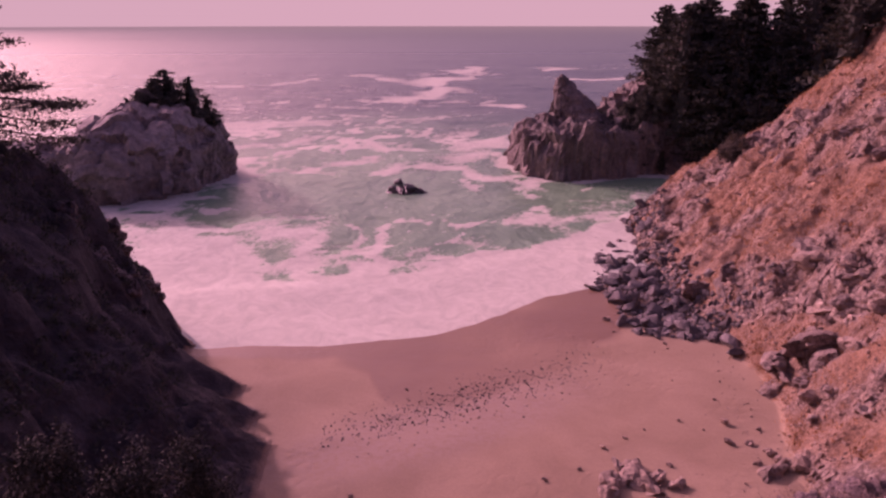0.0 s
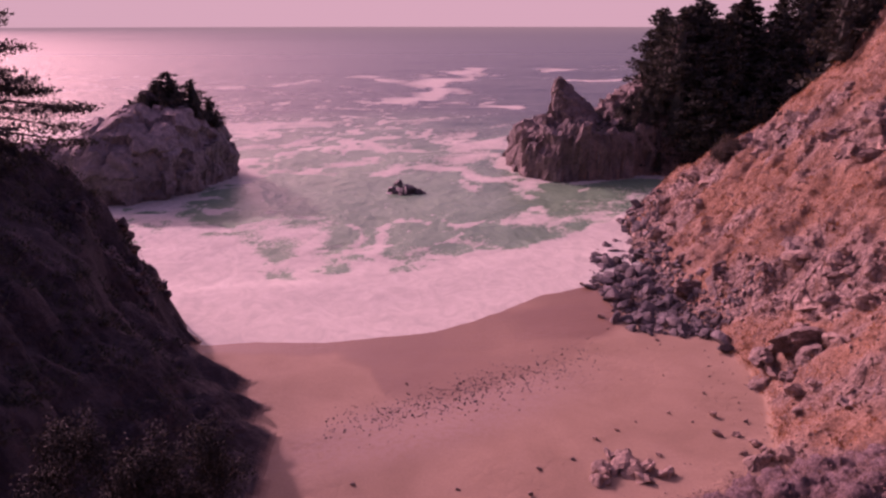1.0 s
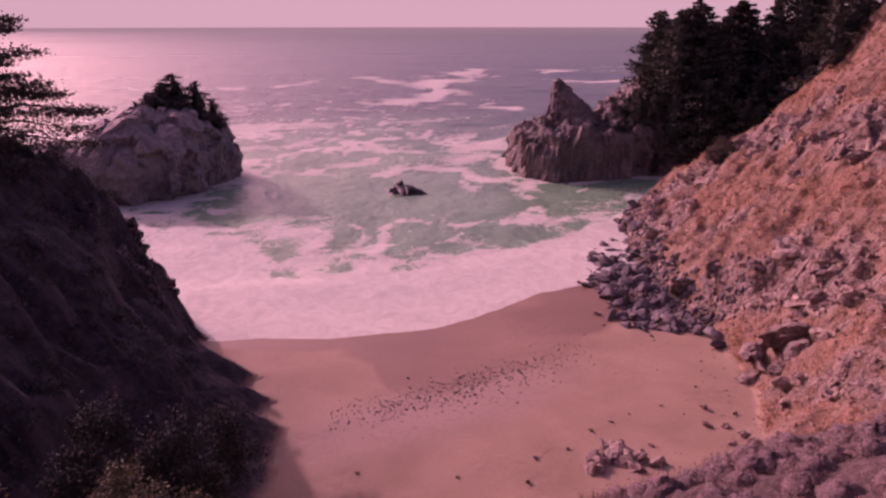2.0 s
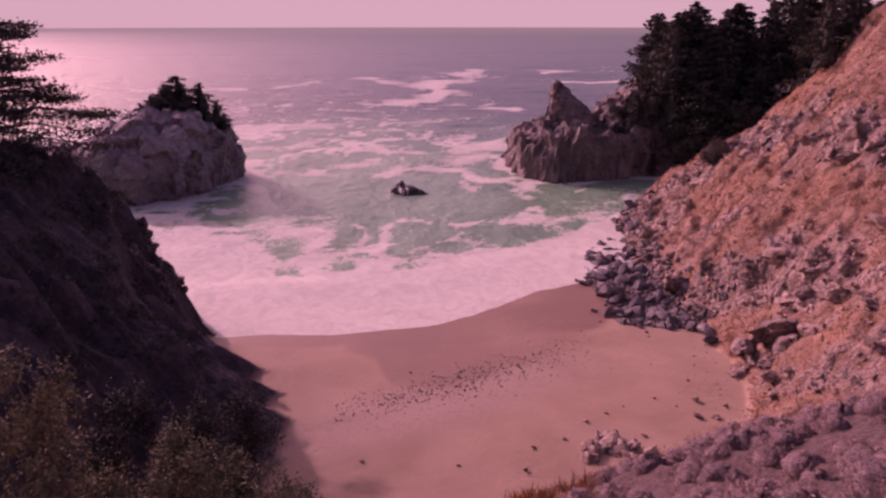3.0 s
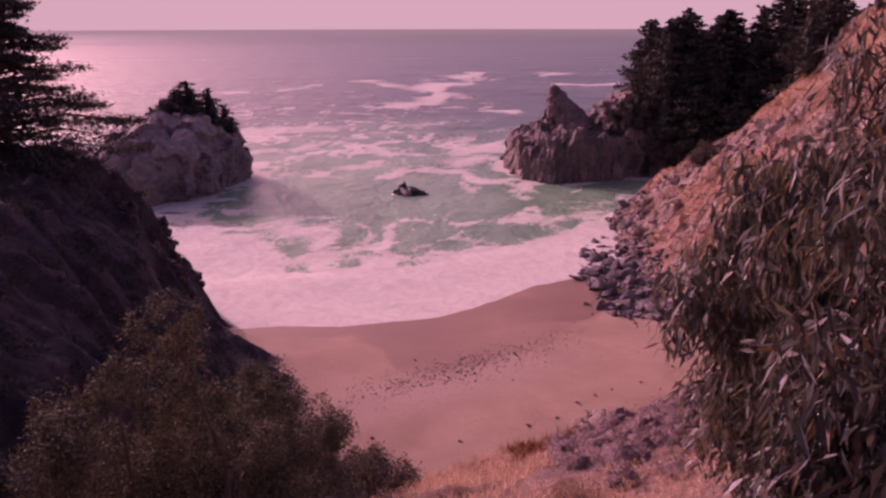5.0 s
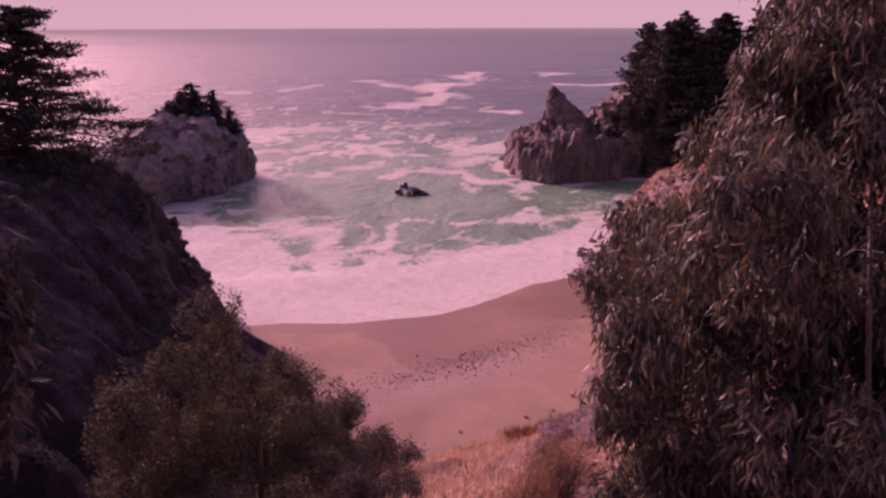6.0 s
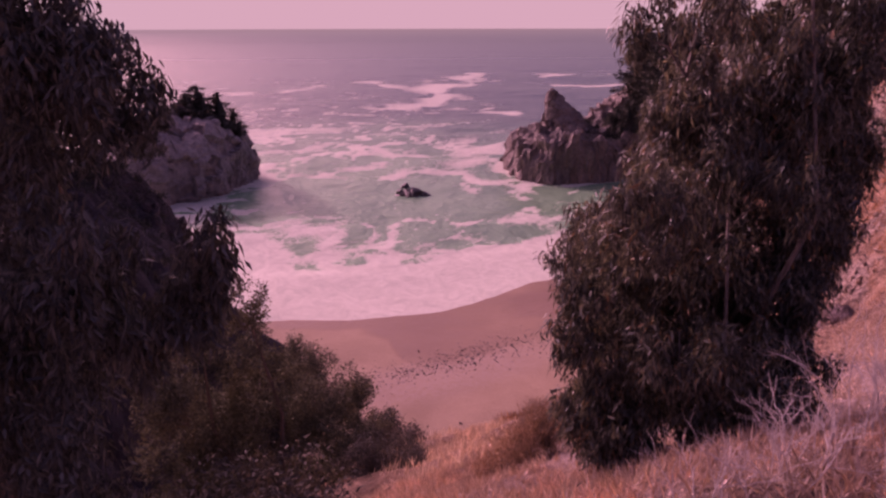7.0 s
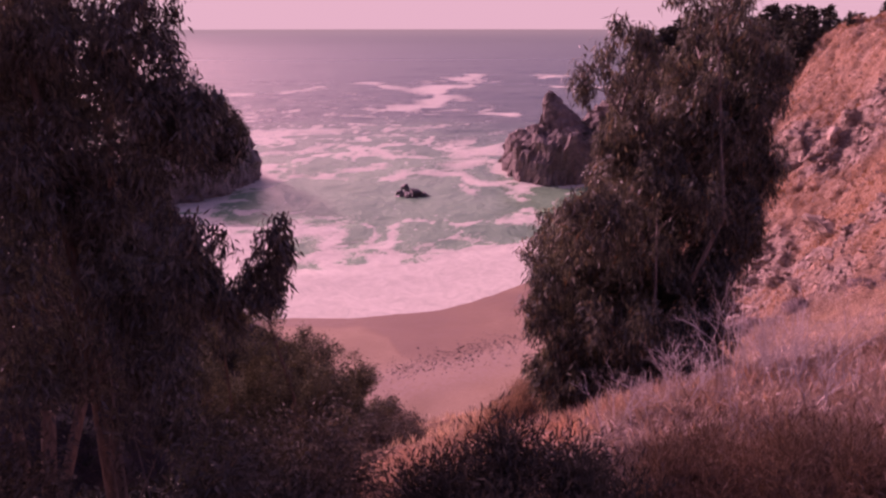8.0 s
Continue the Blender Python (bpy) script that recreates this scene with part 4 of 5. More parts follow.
SIDE_LOBES = [(-2.3, -11.7, 38.0, 0.55, 0.7), (-2.25, -11.9, 37.2, 0.65, 0.7), (-1.6, -12.1, 36.8, 0.9, 0.7), (-0.4, -12.1, 36.8, 0.9, 0.6), (0.3, -11.8, 38.3, 0.75, 1.0), (0.15, -11.2, 38.9, 0.9, 0.9), (-0.6, -11.2, 38.9, 0.9, 0.9), (0.4, -11.2, 40.6, 0.9, 0.9), (0.95, -11.2, 41.2, 0.6, 1.0), (0.95, -11.2, 40.0, 0.6, 0.8), (0.7, -11.6, 39.3, 0.7, 0.9), (-1.0, -8.9, 37.9, 0.7, 1.0), (-0.8, -8.8, 37.0, 0.7, 0.9), (-0.9, -8.7, 38.5, 0.5, 0.6), (-0.85, -11.3, 40.6, 0.7, 0.8), (-0.45, -11.3, 40.4, 0.7, 0.8), (-1.15, -11.3, 40.9, 0.5, 0.7), (1.4, -11.1, 41.6, 0.55, 0.75), (1.4, -11.1, 40.3, 0.5, 0.7), (1.15, -11.1, 39.1, 0.5, 0.7)]
spray_tree("eucalyptus_tree", np.random.default_rng(31), at_ground(-0.7, -11.4), TOP_LOBES + LOW_LOBES + SIDE_LOBES,
           11500, 14, 0.14, 0.027, M_GUM, 1.0, 0.1, 5, "young eucalyptus with drooping sunlit grey-green leaves", "eucalyptus trees", 0.045)
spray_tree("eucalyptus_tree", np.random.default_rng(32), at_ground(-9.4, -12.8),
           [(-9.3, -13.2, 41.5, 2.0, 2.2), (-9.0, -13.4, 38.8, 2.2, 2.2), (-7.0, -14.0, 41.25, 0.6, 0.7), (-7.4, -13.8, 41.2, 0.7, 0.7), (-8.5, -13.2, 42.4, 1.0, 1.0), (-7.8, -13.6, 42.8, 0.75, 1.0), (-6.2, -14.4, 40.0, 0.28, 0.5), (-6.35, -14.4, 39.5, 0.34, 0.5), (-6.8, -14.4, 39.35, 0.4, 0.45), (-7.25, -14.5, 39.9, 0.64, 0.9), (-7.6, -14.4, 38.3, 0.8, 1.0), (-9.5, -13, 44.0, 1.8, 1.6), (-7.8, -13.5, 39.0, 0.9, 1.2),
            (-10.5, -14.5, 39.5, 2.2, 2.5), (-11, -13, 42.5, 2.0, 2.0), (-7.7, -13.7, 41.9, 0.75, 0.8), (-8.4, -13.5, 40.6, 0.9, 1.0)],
           5000, 16, 0.135, 0.03, M_GUM_SHADED, 0.95, 0.11, 3, "tall eucalyptus with hanging leaves coloured a little darker for shade", "eucalyptus trees", 0.13)
# added to shade the bluff's grass; lobes past x -12.4 stay unseen
spray_tree("eucalyptus_tree", np.random.default_rng(38), at_ground(-15.2, -4.2),
           [(-15.2, -4.2, 46.5, 2.3, 2.6), (-15.0, -4.4, 43.0, 2.6, 2.6), (-15.4, -4.1, 39.5, 2.6, 2.6), (-15.2, -4.2, 49.2, 1.7, 1.8), (-16.4, -3.6, 36.0, 2.6, 2.6), (-14.2, -4.9, 45.0, 1.6, 1.8), (-12.4, -5.9, 45.0, 1.5, 1.3), (-11.2, -7.2, 43.7, 1.0, 0.9), (-10.4, -7.9, 43.9, 1.0, 0.9), (-9.7, -8.5, 44.4, 1.0, 0.9), (-9.1, -9.1, 44.6, 1.0, 0.9), (-8.4, -9.6, 44.9, 1.0, 0.9), (-9.4, -7.6, 44.1, 0.9, 0.8), (-8.6, -8.3, 44.4, 0.9, 0.8)],
           5200, 15, 0.22, 0.06, M_SCRUB, 0.7, 0.16, 3, "tall dark eucalyptus added in the gully, its unseen boughs casting shade", "eucalyptus trees", 0.22)
spray_tree("bushy_tree", np.random.default_rng(33), at_ground(-9.2, 5),
           [(-9.9, 4, 32.1, 1.2, 1.5), (-11.2, 3.4, 31.0, 1.2, 1.3), (-9.6, 4.5, 29.8, 1.9, 2.1), (-8.4, 8.0, 28.0, 1.5, 1.5), (-6.7, 9.8, 25.4, 1.4, 1.4), (-12, 2.5, 29.5, 2.0, 2.2), (-8.6, 6, 26.5, 2.4, 2.3), (-11.5, 5, 27, 2.5, 2.4), (-6.2, 11, 23.4, 1.6, 1.4), (-12.5, 4, 25.5, 2.5, 2.4), (-7.6, 7.5, 23.8, 2.4, 2.0), (-9.6, 3.5, 24.6, 2.8, 2.2), (-7.4, 8.6, 26.4, 1.7, 1.6)],
           9600, 12, 0.11, 0.052, M_BUSH, 0.15, 0.075, 4, "dense olive-green bushy tree below the bluff", "bushes under the bluff", 0.12)
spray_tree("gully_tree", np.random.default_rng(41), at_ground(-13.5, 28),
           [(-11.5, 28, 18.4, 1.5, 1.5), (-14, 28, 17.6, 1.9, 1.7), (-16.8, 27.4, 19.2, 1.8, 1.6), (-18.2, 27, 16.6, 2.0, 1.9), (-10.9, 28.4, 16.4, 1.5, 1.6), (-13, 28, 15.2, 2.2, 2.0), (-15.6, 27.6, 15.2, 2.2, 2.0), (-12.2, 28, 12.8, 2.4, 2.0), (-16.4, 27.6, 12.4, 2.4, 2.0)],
           3200, 12, 0.2, 0.08, M_SHADE_LEAF, 0.2, 0.2, 4, "bushy gully tree with leaves coloured dark for shade", "bushes under the bluff", 0.16)
spray_tree("bush", np.random.default_rng(34), at_ground(-3.9, 16), [(-3.9, 16, 19.4, 1.3, 1.1), (-5.2, 15, 19.8, 1.6, 1.4), (-5.5, 13, 21.5, 1.7, 1.5)],
           900, 12, 0.15, 0.065, M_SCRUB, 0.1, 0.14, 3, "low dark round bush on the slope above the beach", "bushes under the bluff", 0.06)
spray_tree("bush", np.random.default_rng(39), at_ground(-4.8, 2.8), [(-5.4, 2.4, 26.9, 1.2, 1.0), (-4.5, 2.9, 26.7, 1.0, 0.9), (-4.2, 4.6, 25.5, 0.9, 0.9), (-5.6, 4.4, 25.8, 1.2, 1.1), (-4.0, 1.6, 27.2, 0.6, 0.5)],
           1500, 12, 0.1, 0.035, M_SCRUB, 0.1, 0.11, 3, "low dark mauve bush beneath the bushy tree", "bushes under the bluff", 0.05)
spray_tree("bush", np.random.default_rng(40), at_ground(-1.9, -6.0), [(-1.9, -6.0, 32.5, 0.8, 0.7), (-1.2, -5.6, 32.7, 0.7, 0.8), (-2.5, -6.8, 32.6, 0.6, 0.5), (-0.9, -3.6, 31.9, 0.6, 0.8), (-1.4, -3.9, 31.5, 0.5, 0.5)],
           900, 12, 0.15, 0.012, M_RUSSET, -0.7, 0.1, 4, "rusty dry feathery shrub on the grassy slope", "bushes on the bluff", 0.02)
spray_tree("bush", np.random.default_rng(35), at_ground(-3.5, -18.0), [(-4.0, -17.9, 39.0, 0.5, 0.4), (-3.5, -17.9, 38.95, 0.4, 0.3), (-4.5, -17.7, 38.6, 0.5, 0.4), (-5.0, -18.0, 38.2, 0.5, 0.4), (-5.6, -17.9, 37.95, 0.5, 0.4), (-4.6, -18.6, 38.75, 0.5, 0.4), (-4.0, -18.7, 38.9, 0.45, 0.35), (-5.3, -18.5, 38.35, 0.5, 0.4), (-3.4, -18.6, 39.0, 0.4, 0.3)],
           3300, 12, 0.085, 0.014, M_SCRUB, -0.6, 0.09, 4, "dark shaded brush bush beside dry grass", "bushes on the bluff", 0.02)
spray_tree("weeds", np.random.default_rng(42), at_ground(-2.2, -17.9), [(-2.7, -17.9, 38.75, 0.45, 0.25), (-2.3, -18.0, 38.9, 0.45, 0.25), (-1.9, -18.2, 39.05, 0.45, 0.25), (-1.5, -18.5, 39.2, 0.45, 0.25), (-1.1, -18.7, 39.4, 0.45, 0.25), (-2.2, -17.3, 38.7, 0.35, 0.2), (-1.6, -17.7, 38.95, 0.35, 0.2)],
           2000, 11, 0.1, 0.01, M_RUSSET, -0.7, 0.09, 4, "dark dead weeds in the shade at the bluff's edge", "bushes on the bluff", 0.012)
spray_tree("bush", np.random.default_rng(36), at_ground(-8.0, -15.6), [(-7.4, -15.8, 37.3, 1.2, 1.2), (-9.4, -15.4, 37.2, 1.3, 1.0), (-6.5, -15.6, 36.6, 1.0, 0.8), (-5.9, -13.5, 36.3, 1.2, 0.8), (-6.4, -12.0, 35.3, 1.4, 1.0), (-5.8, -15.6, 37.2, 0.7, 0.5)],
           1900, 12, 0.12, 0.034, M_SCRUB, 0.3, 0.12, 4, "dark tangled undergrowth beneath a eucalyptus", "bushes on the bluff", 0.04)
spray_tree("bush", np.random.default_rng(37), at_ground(53, 111), [(53, 111, 17.6, 2.2, 1.6), (51.8, 111.5, 16.6, 1.6, 1.2)],
           700, 12, 0.4, 0.14, M_SCRUB, 0.0, 0.3, 3, "round dark green bush on the dry hillside", "", 0.08)


# ---- ground cover ----
def cover(name, me, label, category):
    return tagged(new(name, me), label, category, kind="stuff")


def scatter(rng, n, x0, x1, y0, y1, want):
    x, y = rng.uniform(x0, x1, n), rng.uniform(y0, y1, n)
    z, sand, dark = land(x, y)
    ok = want(x, y, z, sand, dark, rng)
    return np.stack([x, y, z], 1)[ok]


def blades(name, P, per, size, width, spread, mat, label, category, seed, up=1.0, wild=0.35):
    rng = np.random.default_rng(seed)
    n = len(P) * per
    Q = np.repeat(P, per, 0)
    off = rng.normal(size=(n, 3)) * spread * np.array([1, 1, 0.0])
    Q = Q + off
    Q[:, 2] = land(Q[:, 0], Q[:, 1])[0] - 0.04
    D = rng.normal(size=(n, 3)) * wild + np.array([0.05, -0.1, up])
    V, F = leaves(Q, D, size * rng.uniform(0.5, 1.35, n), width * rng.uniform(0.6, 1.3, n), rng, 0.1)
    return cover(name, mesh_np(name, V, F, [mat]), label, category)


def domes(P, R, flat, rng, rings=5, sides=9):
    """Lumpy domes, one over each point: vertices and faces."""
    lift = np.linspace(-0.15, 1.0, rings) * math.pi / 2
    turn = np.arange(sides) * 2 * math.pi / sides
    unit = np.stack([np.cos(lift)[:, None] * np.cos(turn), np.cos(lift)[:, None] * np.sin(turn), np.sin(lift)[:, None] * np.ones(sides)], -1).reshape(-1, 3)
    V = P[:, None, :] + unit[None] * (R[:, None] * rng.uniform(0.72, 1.12, (len(P), len(unit))))[:, :, None] * np.array([1, 1, flat])
    i = np.arange(rings * sides).reshape(rings, sides)
    f = np.stack([i[:-1], np.roll(i[:-1], -1, 1), np.roll(i[1:], -1, 1), i[1:]], -1).reshape(-1, 4)
    return V.reshape(-1, 3), (f[None] + (np.arange(len(P)) * rings * sides)[:, None, None]).reshape(-1, 4)


def mounds(name, P, radius, per, size, width, mat, label, category, seed, flat=0.7, core=None):
    """Low rounded shrubs: a dome of small leaves over each point, round a dense twiggy core."""
    rng = np.random.default_rng(seed)
    r = radius * rng.uniform(0.5, 1.3, len(P))
    if core:
        cover(name, mesh_np(name, *domes(P, r * 0.76, flat, rng, 7, 14), [core], True), "dense twiggy hearts of low brush mounds", category)
    n = len(P) * per
    d = rng.normal(size=(n, 3))
    d /= np.linalg.norm(d, axis=1, keepdims=True)
    d[:, 2] = np.abs(d[:, 2])
    rr = np.repeat(r, per)[:, None]
    Q = np.repeat(P, per, 0) + d * rr * np.array([1, 1, flat]) * rng.uniform(0.7 if core else 0.55, 1.1, (n, 1)) + np.array([0, 0, -0.1])
    D = 0.5 * d + rng.normal(size=(n, 3)) * 0.6 + np.array([0, 0, 0.3])
    V, F = leaves(Q, D, size * rng.uniform(0.6, 1.4, n), width * rng.uniform(0.6, 1.3, n), rng, 0.2, d)
    return cover(name, mesh_np(name, V, F, [mat]), label, category)


G = np.random.default_rng(77)
hump = scatter(G, 9000, -5.5, 9, -21.5, -3, lambda x, y, z, s, d, r: (s < 0.3) & (np.hypot(x + 4.8, y + 23.5) > 2.6) & (fbm(x, y, 1.6, 2, 80) > -0.75) & (brushy(x, y) < 0.15 + 0.5 * r.random(len(x))))
blades("dry_grass", hump, 24, 0.24, 0.0048, 0.13, M_STRAW, "knee-high dry straw-coloured grass on the bluff", "grass", 81, 0.9, 0.6)
mid_slope = scatter(G, 6500, -5, 34, -4, 38, lambda x, y, z, s, d, r: (s < 0.2) & (brushy(x, y) < 0.12 + 0.35 * r.random(len(x))))
blades("dry_grass", mid_slope, 10, 0.42, 0.03, 0.2, M_STRAW, "dry straw grass on the steep near slope", "grass", 82, 1.0, 0.35)
brush = scatter(G, 800, -2, 30, -1, 42, lambda x, y, z, s, d, r: (s < 0.15) & (brushy(x, y) > r.random(len(x))))
mounds("brush", brush, 0.9, 270, 0.125, 0.036, M_BRUSH, "low mauve-brown dry brush covering the near slope", "shrub", 84, 0.85, M_TWIGGY)
twiggy = scatter(G, 1000, -1, 14, -13, 0, lambda x, y, z, s, d, r: (s < 0.15) & (brushy(x, y) > r.random(len(x))))
mounds("brush", twiggy, 0.42, 62, 0.16, 0.013, M_STRAW, "low twiggy pale brush beside the eucalyptus", "shrub", 85, 0.8)
edge_tufts = scatter(G, 70, 2.0, 5.8, 17, 23, lambda x, y, z, s, d, r: s < 0.15)
blades("dry_grass", edge_tufts, 22, 0.8, 0.024, 0.2, M_RUST, "tall rusty grass tufts at the lower edge of the brush", "grass", 99, 0.9, 0.4)
toe = scatter(G, 1500, 24, 40, 44, 80, lambda x, y, z, s, d, r: (s < 0.85) & (np.abs(x - foot_right(y)) < 2.2))
blades("dry_grass", toe, 9, 0.5, 0.05, 0.3, M_RUST, "rusty grass along the hillside's foot", "grass", 79, 0.8, 0.45)
tufts = scatter(G, 8000, 27, 82, 44, 132, lambda x, y, z, s, d, r: (s < 0.3) & (d < 0.4) & (bare_rock(x, y) < 0.2 + 0.5 * r.random(len(x))))
blades("dry_grass", tufts, 8, 0.55, 0.09, 0.28, M_RUST, "rusty dry grass tufts over the rocky hillside", "grass", 86, 0.7, 0.5)
scrub = scatter(G, 1100, 27, 82, 44, 132, lambda x, y, z, s, d, r: (s < 0.3) & (d < 0.4) & (fbm(x, y, 12, 3, 87) > 0.15))
mounds("scrub", scrub, 0.55, 50, 0.24, 0.09, M_BRUSH, "low dry scrub between hillside rocks", "shrub", 88)
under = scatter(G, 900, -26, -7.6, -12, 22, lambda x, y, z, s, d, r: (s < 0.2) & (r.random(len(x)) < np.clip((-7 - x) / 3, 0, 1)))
mounds("undergrowth", under, 0.95, 64, 0.24, 0.09, M_SHADE_LEAF, "tangled gully undergrowth with leaves coloured dark for shade", "shrub", 76, 0.9)
shade = scatter(G, 2200, -60, -10, 0, 90, lambda x, y, z, s, d, r: (s < 0.2) & (d > 0.5) & (z > 5 + 5 * r.random(len(x))))
mounds("cliff_scrub", shade, 0.9, 34, 0.4, 0.15, M_CYPRESS, "dark scrub clinging to the shaded cliff", "shrub", 89, 0.8)


def scree(name, P, sizes, mat, seed, label):
    """Loose small stones as one joined mesh."""
    rng = np.random.default_rng(seed)
    src = [boulder_mesh("stone", mat, 300 + k, 1, 0.7) for k in range(6)]
    V, F, o = [], [], 0
    for p, r in zip(P, sizes):
        me = src[int(rng.integers(6))]
        v = np.empty(len(me.vertices) * 3, np.float32)
        me.vertices.foreach_get("co", v)
        t = np.array(Euler(rng.uniform(0, 6.28, 3)).to_matrix())
        V.append((v.reshape(-1, 3) @ t.T) * r * rng.uniform(0.7, 1.3, 3) + p + np.array([0, 0, r * 0.15]))
        f = np.empty(len(me.polygons) * 3, np.int32)
        me.polygons.foreach_get("vertices", f)
        F.append(f.reshape(-1, 3) + o)
        o += len(me.vertices)
    for me in src:
        bpy.data.meshes.remove(me)
    return cover(name, mesh_np(name, np.concatenate(V), np.concatenate(F), [mat]), label, "stones")


sc = scatter(G, 9000, 27, 80, 44, 134, lambda x, y, z, s, d, r: (s < 0.6) & (d < 0.4) & (bare_rock(x, y) > r.random(len(x)) * 0.95 + 0.04))
scree("scree", sc, G.uniform(0.12, 0.5, len(sc)) ** 1.0, M_PALE, 91, "loose pale stones strewn over the hillside")
sc = scatter(G, 9000, 27, 80, 44, 134, lambda x, y, z, s, d, r: (s < 0.5) & (d < 0.4) & (r.random(len(x)) < 0.75))
scree("scree", sc, G.uniform(0.08, 0.28, len(sc)), M_PALE, 97, "fine pale stones and clods between grass tufts")
ts = np.array([(float(talus_edge(y)) + rnd.random() ** 0.9 * 12 - 0.6, y) for y in np.random.default_rng(3).uniform(76, 140, 2600)])
tz = land(ts[:, 0], ts[:, 1])[0]
scree("scree", np.column_stack([ts, tz]), G.uniform(0.2, 0.6, len(ts)), M_TALUS, 92, "small grey stones between the boulders")
bx = np.array([(rnd.gauss(0, 1), rnd.gauss(0, 1)) for _ in range(900)])
bp = np.column_stack([5 + bx[:, 0] * 8.5, 64.5 + bx[:, 0] * 3.6 + bx[:, 1] * 2.2])
bp = bp[(bp[:, 0] > -9) & (bp[:, 0] < 22)]
scree("sand_litter", np.column_stack([bp, land(bp[:, 0], bp[:, 1])[0]]), G.uniform(0.075, 0.15, len(bp)), M_TALUS, 93, "small dark scraps strewn over the sand")
foot = scatter(G, 700, 8, 38, 44, 80, lambda x, y, z, s, d, r: (s > 0.7) & (np.abs(x - foot_right(y) + 2) < r.exponential(3, len(x))))
scree("beach_stones", foot, G.uniform(0.05, 0.2, len(foot)), M_PALE, 94, "scattered stones at the back of the beach")


def dead_branch(seed, x, y, tall):
    rng = np.random.default_rng(seed)
    root = new("dead_branch")
    def grow(a, d, length, r, depth, out):
        b = a + d * length
        m = (a + b) / 2 + rng.normal(size=3) * length * 0.06
        out.append(tube([a, m, b], [r, r * 0.8, r * 0.55], 5))
        if depth:
            for _ in range(int(rng.integers(2, 4))):
                nd2 = d + rng.normal(size=3) * 0.45 + np.array([0, 0, 0.1])
                grow(a + (b - a) * rng.uniform(0.5, 1.0), nd2 / np.linalg.norm(nd2), length * rng.uniform(0.5, 0.8), r * 0.55, depth - 1, out)
    for k in range(2):
        out = []
        d = np.array([rng.normal() * 0.35, rng.normal() * 0.3, 1.0])
        grow(np.array([rng.normal() * 0.05, rng.normal() * 0.05, -0.1]), d / np.linalg.norm(d), tall * rng.uniform(0.4, 0.55), 0.008, 3, out)
        stalk = part("stem", mesh_np("stem", *out[0], [M_TWIG], True), root)
        for tv, tf in out[1:]:
            part("twig", mesh_np("twig", tv, tf, [M_TWIG], True), stalk)
    root.matrix_world = Matrix.Translation((x, y, height(x, y)))
    return tagged(root, "bare pale dead branch standing in dry grass", "branch", "dead branches on the bluff")


rd = random.Random(6)
for k in range(18):
    dead_branch(400 + k, rd.uniform(-1.3, 0.1), rd.uniform(-15.8, -14.7), rd.uniform(0.95, 1.5))
for k in range(14):
    dead_branch(430 + k, rd.uniform(-2.3, -1.2), rd.uniform(-15.6, -14.7), rd.uniform(0.8, 1.05))
for k in range(8):
    dead_branch(460 + k, rd.uniform(-2.0, 3.0), rd.uniform(-17.0, -16.0), rd.uniform(0.6, 1.0))
for x, y, r in ((36.2, 61.6, 1.6), (37.4, 63, 1.9), (38.2, 60.6, 1.5), (39.4, 63.4, 1.7), (35.4, 63.4, 1.1), (36.6, 58.8, 1.2), (40.2, 61.5, 1.6), (38.6, 58.6, 1.2), (41, 64, 1.3), (44, 66, 1.2), (45.5, 67.5, 1.0), (55, 100, 1.4), (57, 101, 1.6), (58.5, 103, 1.5), (60, 104, 1.2), (40, 84, 1.8), (41.5, 86, 1.4), (39, 88, 1.5)):
    lay_rock("outcrop_rock", CRAGGY, x, y, r * 1.45, "dark fissured rock outcrop in the dry hillside", "hillside outcrops", 1.2, None, 1.5)

hp = np.column_stack([G.uniform(50, 76, 260), G.uniform(172, 200, 260)])
hpz = headland_height(hp[:, 0], hp[:, 1])
hp = np.column_stack([hp, hpz])[(hpz > 9) & (G.random(260) < (hp[:, 0] - 46) / 14)]
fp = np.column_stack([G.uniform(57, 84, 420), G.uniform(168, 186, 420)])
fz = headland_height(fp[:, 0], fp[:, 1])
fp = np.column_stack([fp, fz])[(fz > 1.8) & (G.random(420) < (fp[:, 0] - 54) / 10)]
mounds("headland_scrub", fp, 1.1, 40, 0.45, 0.2, M_SHADE_LEAF, "scrub down the headland's face with leaves coloured dark for shade", "shrub", 78, 0.8)
mounds("headland_scrub", hp, 1.3, 46, 0.5, 0.25, M_CYPRESS, "dark low scrub over the headland rocks", "shrub", 98, 0.8)
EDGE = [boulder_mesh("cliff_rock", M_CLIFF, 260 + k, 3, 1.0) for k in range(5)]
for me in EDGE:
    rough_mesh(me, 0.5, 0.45)
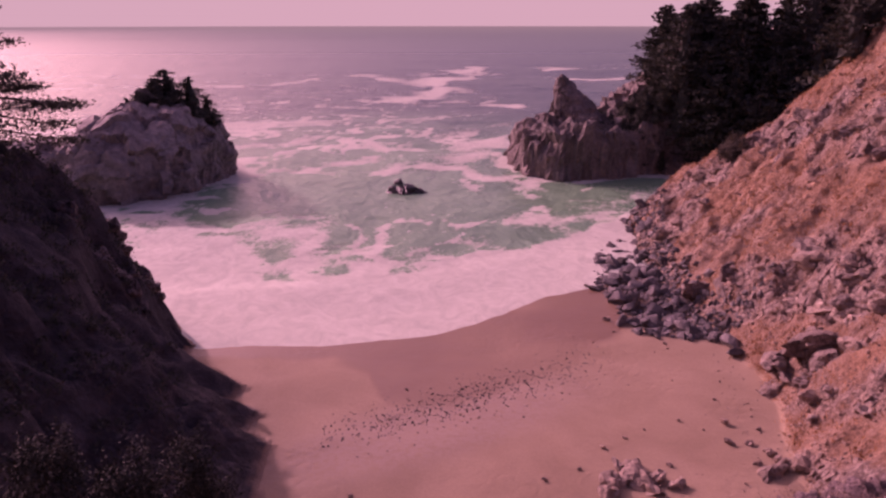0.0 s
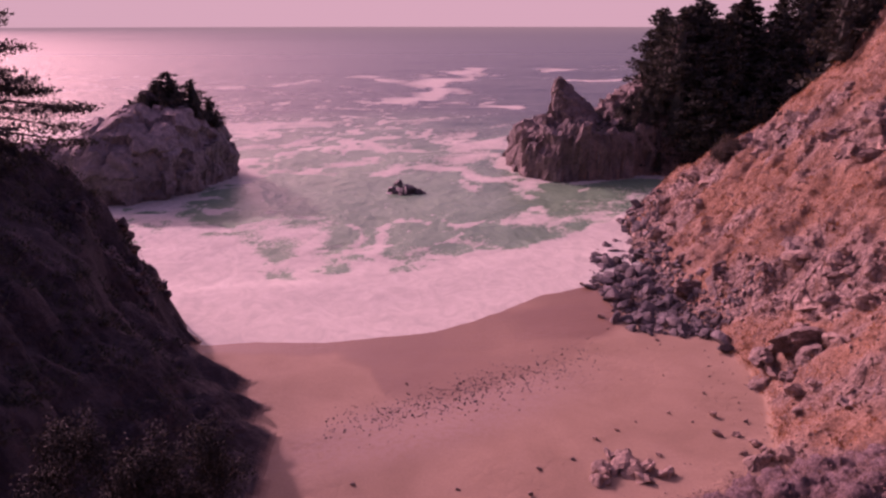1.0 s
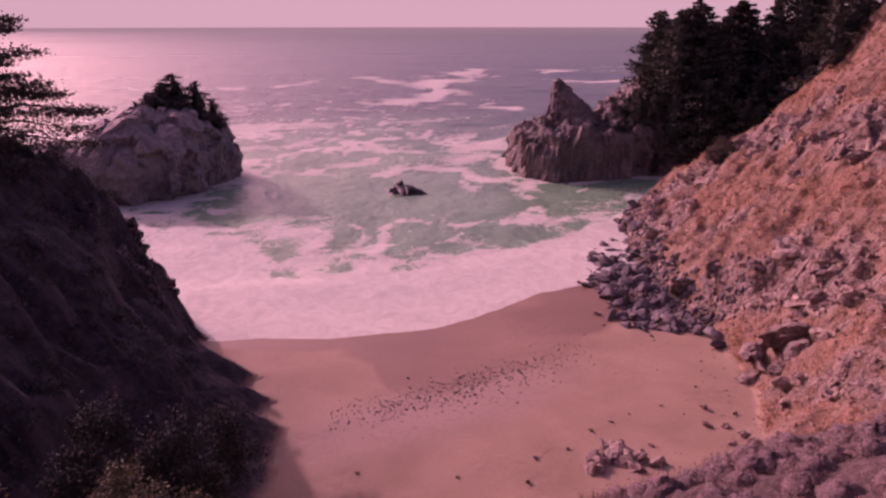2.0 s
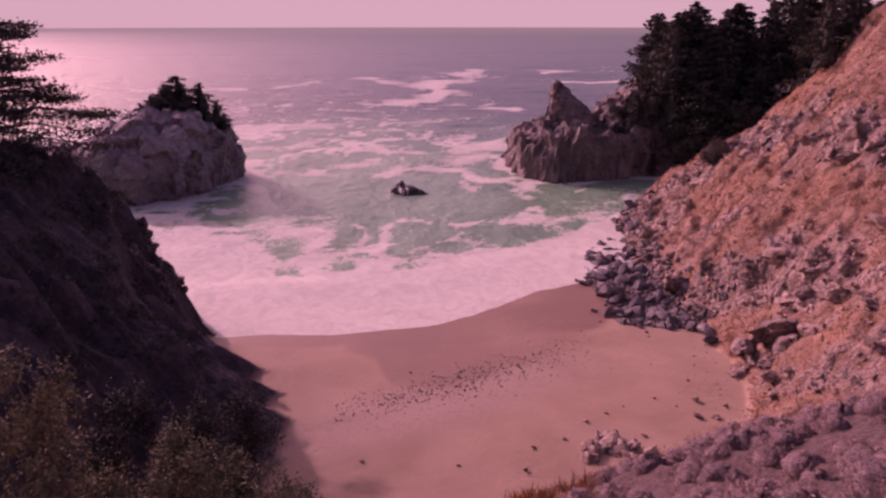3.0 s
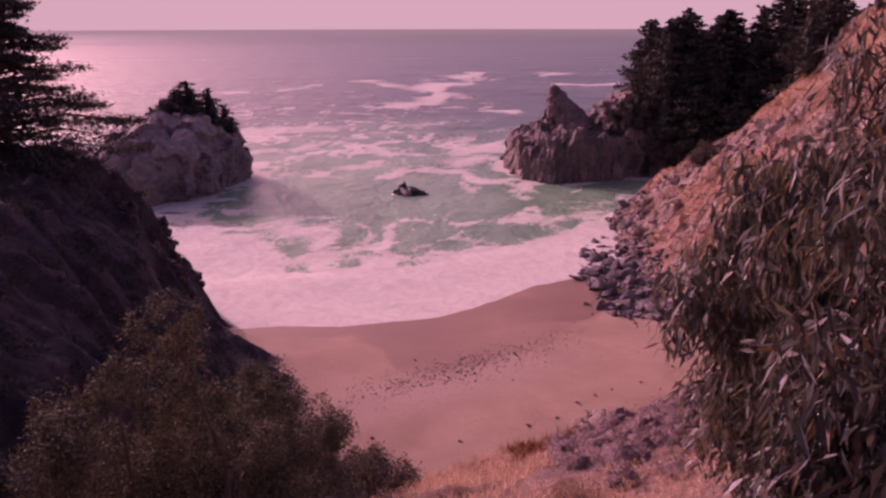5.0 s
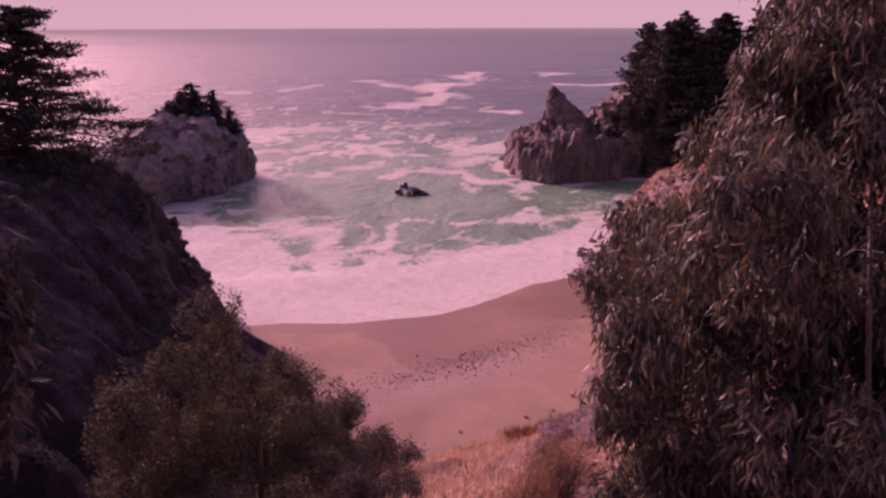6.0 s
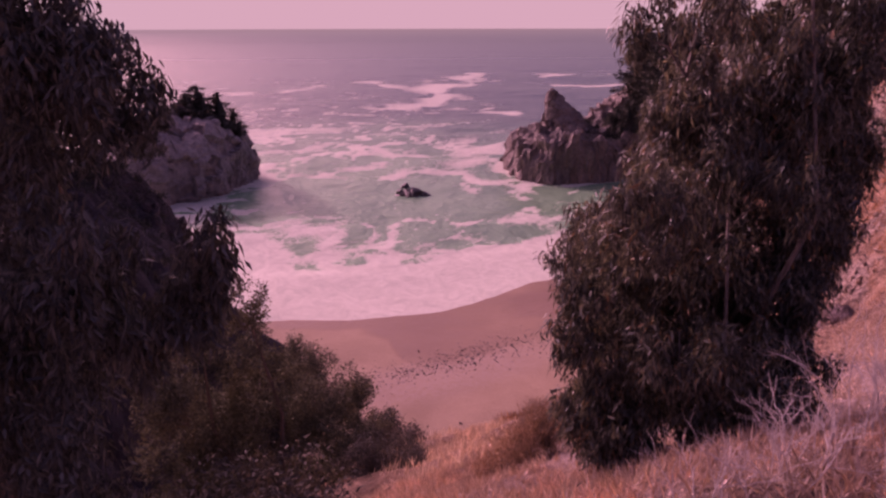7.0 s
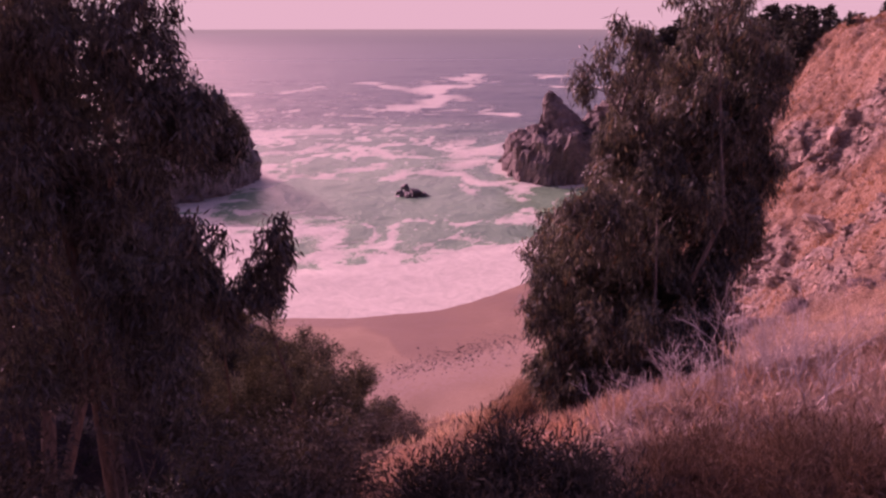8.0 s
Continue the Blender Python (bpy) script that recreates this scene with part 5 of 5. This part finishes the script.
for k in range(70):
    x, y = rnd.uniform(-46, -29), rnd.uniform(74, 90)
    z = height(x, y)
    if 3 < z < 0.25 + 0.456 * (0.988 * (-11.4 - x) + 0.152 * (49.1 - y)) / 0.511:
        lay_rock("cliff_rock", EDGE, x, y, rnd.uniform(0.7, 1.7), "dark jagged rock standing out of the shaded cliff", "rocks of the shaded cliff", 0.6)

# ---- haze painted as glowing sheets: the sky's foot at the far horizon, and a thinner bank before it that thickens upward and towards the sun ----
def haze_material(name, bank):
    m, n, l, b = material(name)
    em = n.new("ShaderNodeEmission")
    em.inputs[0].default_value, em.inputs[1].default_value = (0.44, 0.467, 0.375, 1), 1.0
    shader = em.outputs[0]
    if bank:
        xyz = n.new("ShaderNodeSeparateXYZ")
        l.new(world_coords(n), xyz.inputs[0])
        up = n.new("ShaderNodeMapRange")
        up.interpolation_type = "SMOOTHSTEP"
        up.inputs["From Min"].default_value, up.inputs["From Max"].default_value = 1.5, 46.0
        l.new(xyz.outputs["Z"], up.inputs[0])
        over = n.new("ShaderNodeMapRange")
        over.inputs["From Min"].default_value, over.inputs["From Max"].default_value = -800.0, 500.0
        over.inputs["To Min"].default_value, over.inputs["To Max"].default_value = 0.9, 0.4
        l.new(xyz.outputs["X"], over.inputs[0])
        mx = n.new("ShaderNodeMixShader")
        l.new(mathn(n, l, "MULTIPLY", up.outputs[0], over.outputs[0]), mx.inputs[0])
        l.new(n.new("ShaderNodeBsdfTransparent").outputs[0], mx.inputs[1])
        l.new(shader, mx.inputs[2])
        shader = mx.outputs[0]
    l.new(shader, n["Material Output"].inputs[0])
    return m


def haze_arc(far, heights, mat, label, lean=0.0):
    AX, AZ = np.meshgrid(np.linspace(radians(-62), radians(62), 60), np.array(heights))
    far = far + lean * AZ
    return tagged(new("backdrop", grid_mesh("backdrop", -4 + far * np.sin(AX), -10 + far * np.cos(AX), AZ, mat)), label, "sky", kind="structure")


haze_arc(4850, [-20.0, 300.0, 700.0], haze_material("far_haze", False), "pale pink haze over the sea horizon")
haze_arc(1700, [-3.0, 15.0, 30.0, 48.0], haze_material("haze_sheet", True), "thin glowing sheet painted as pale haze over the far sea", 1 / math.tan(SUN_EL))
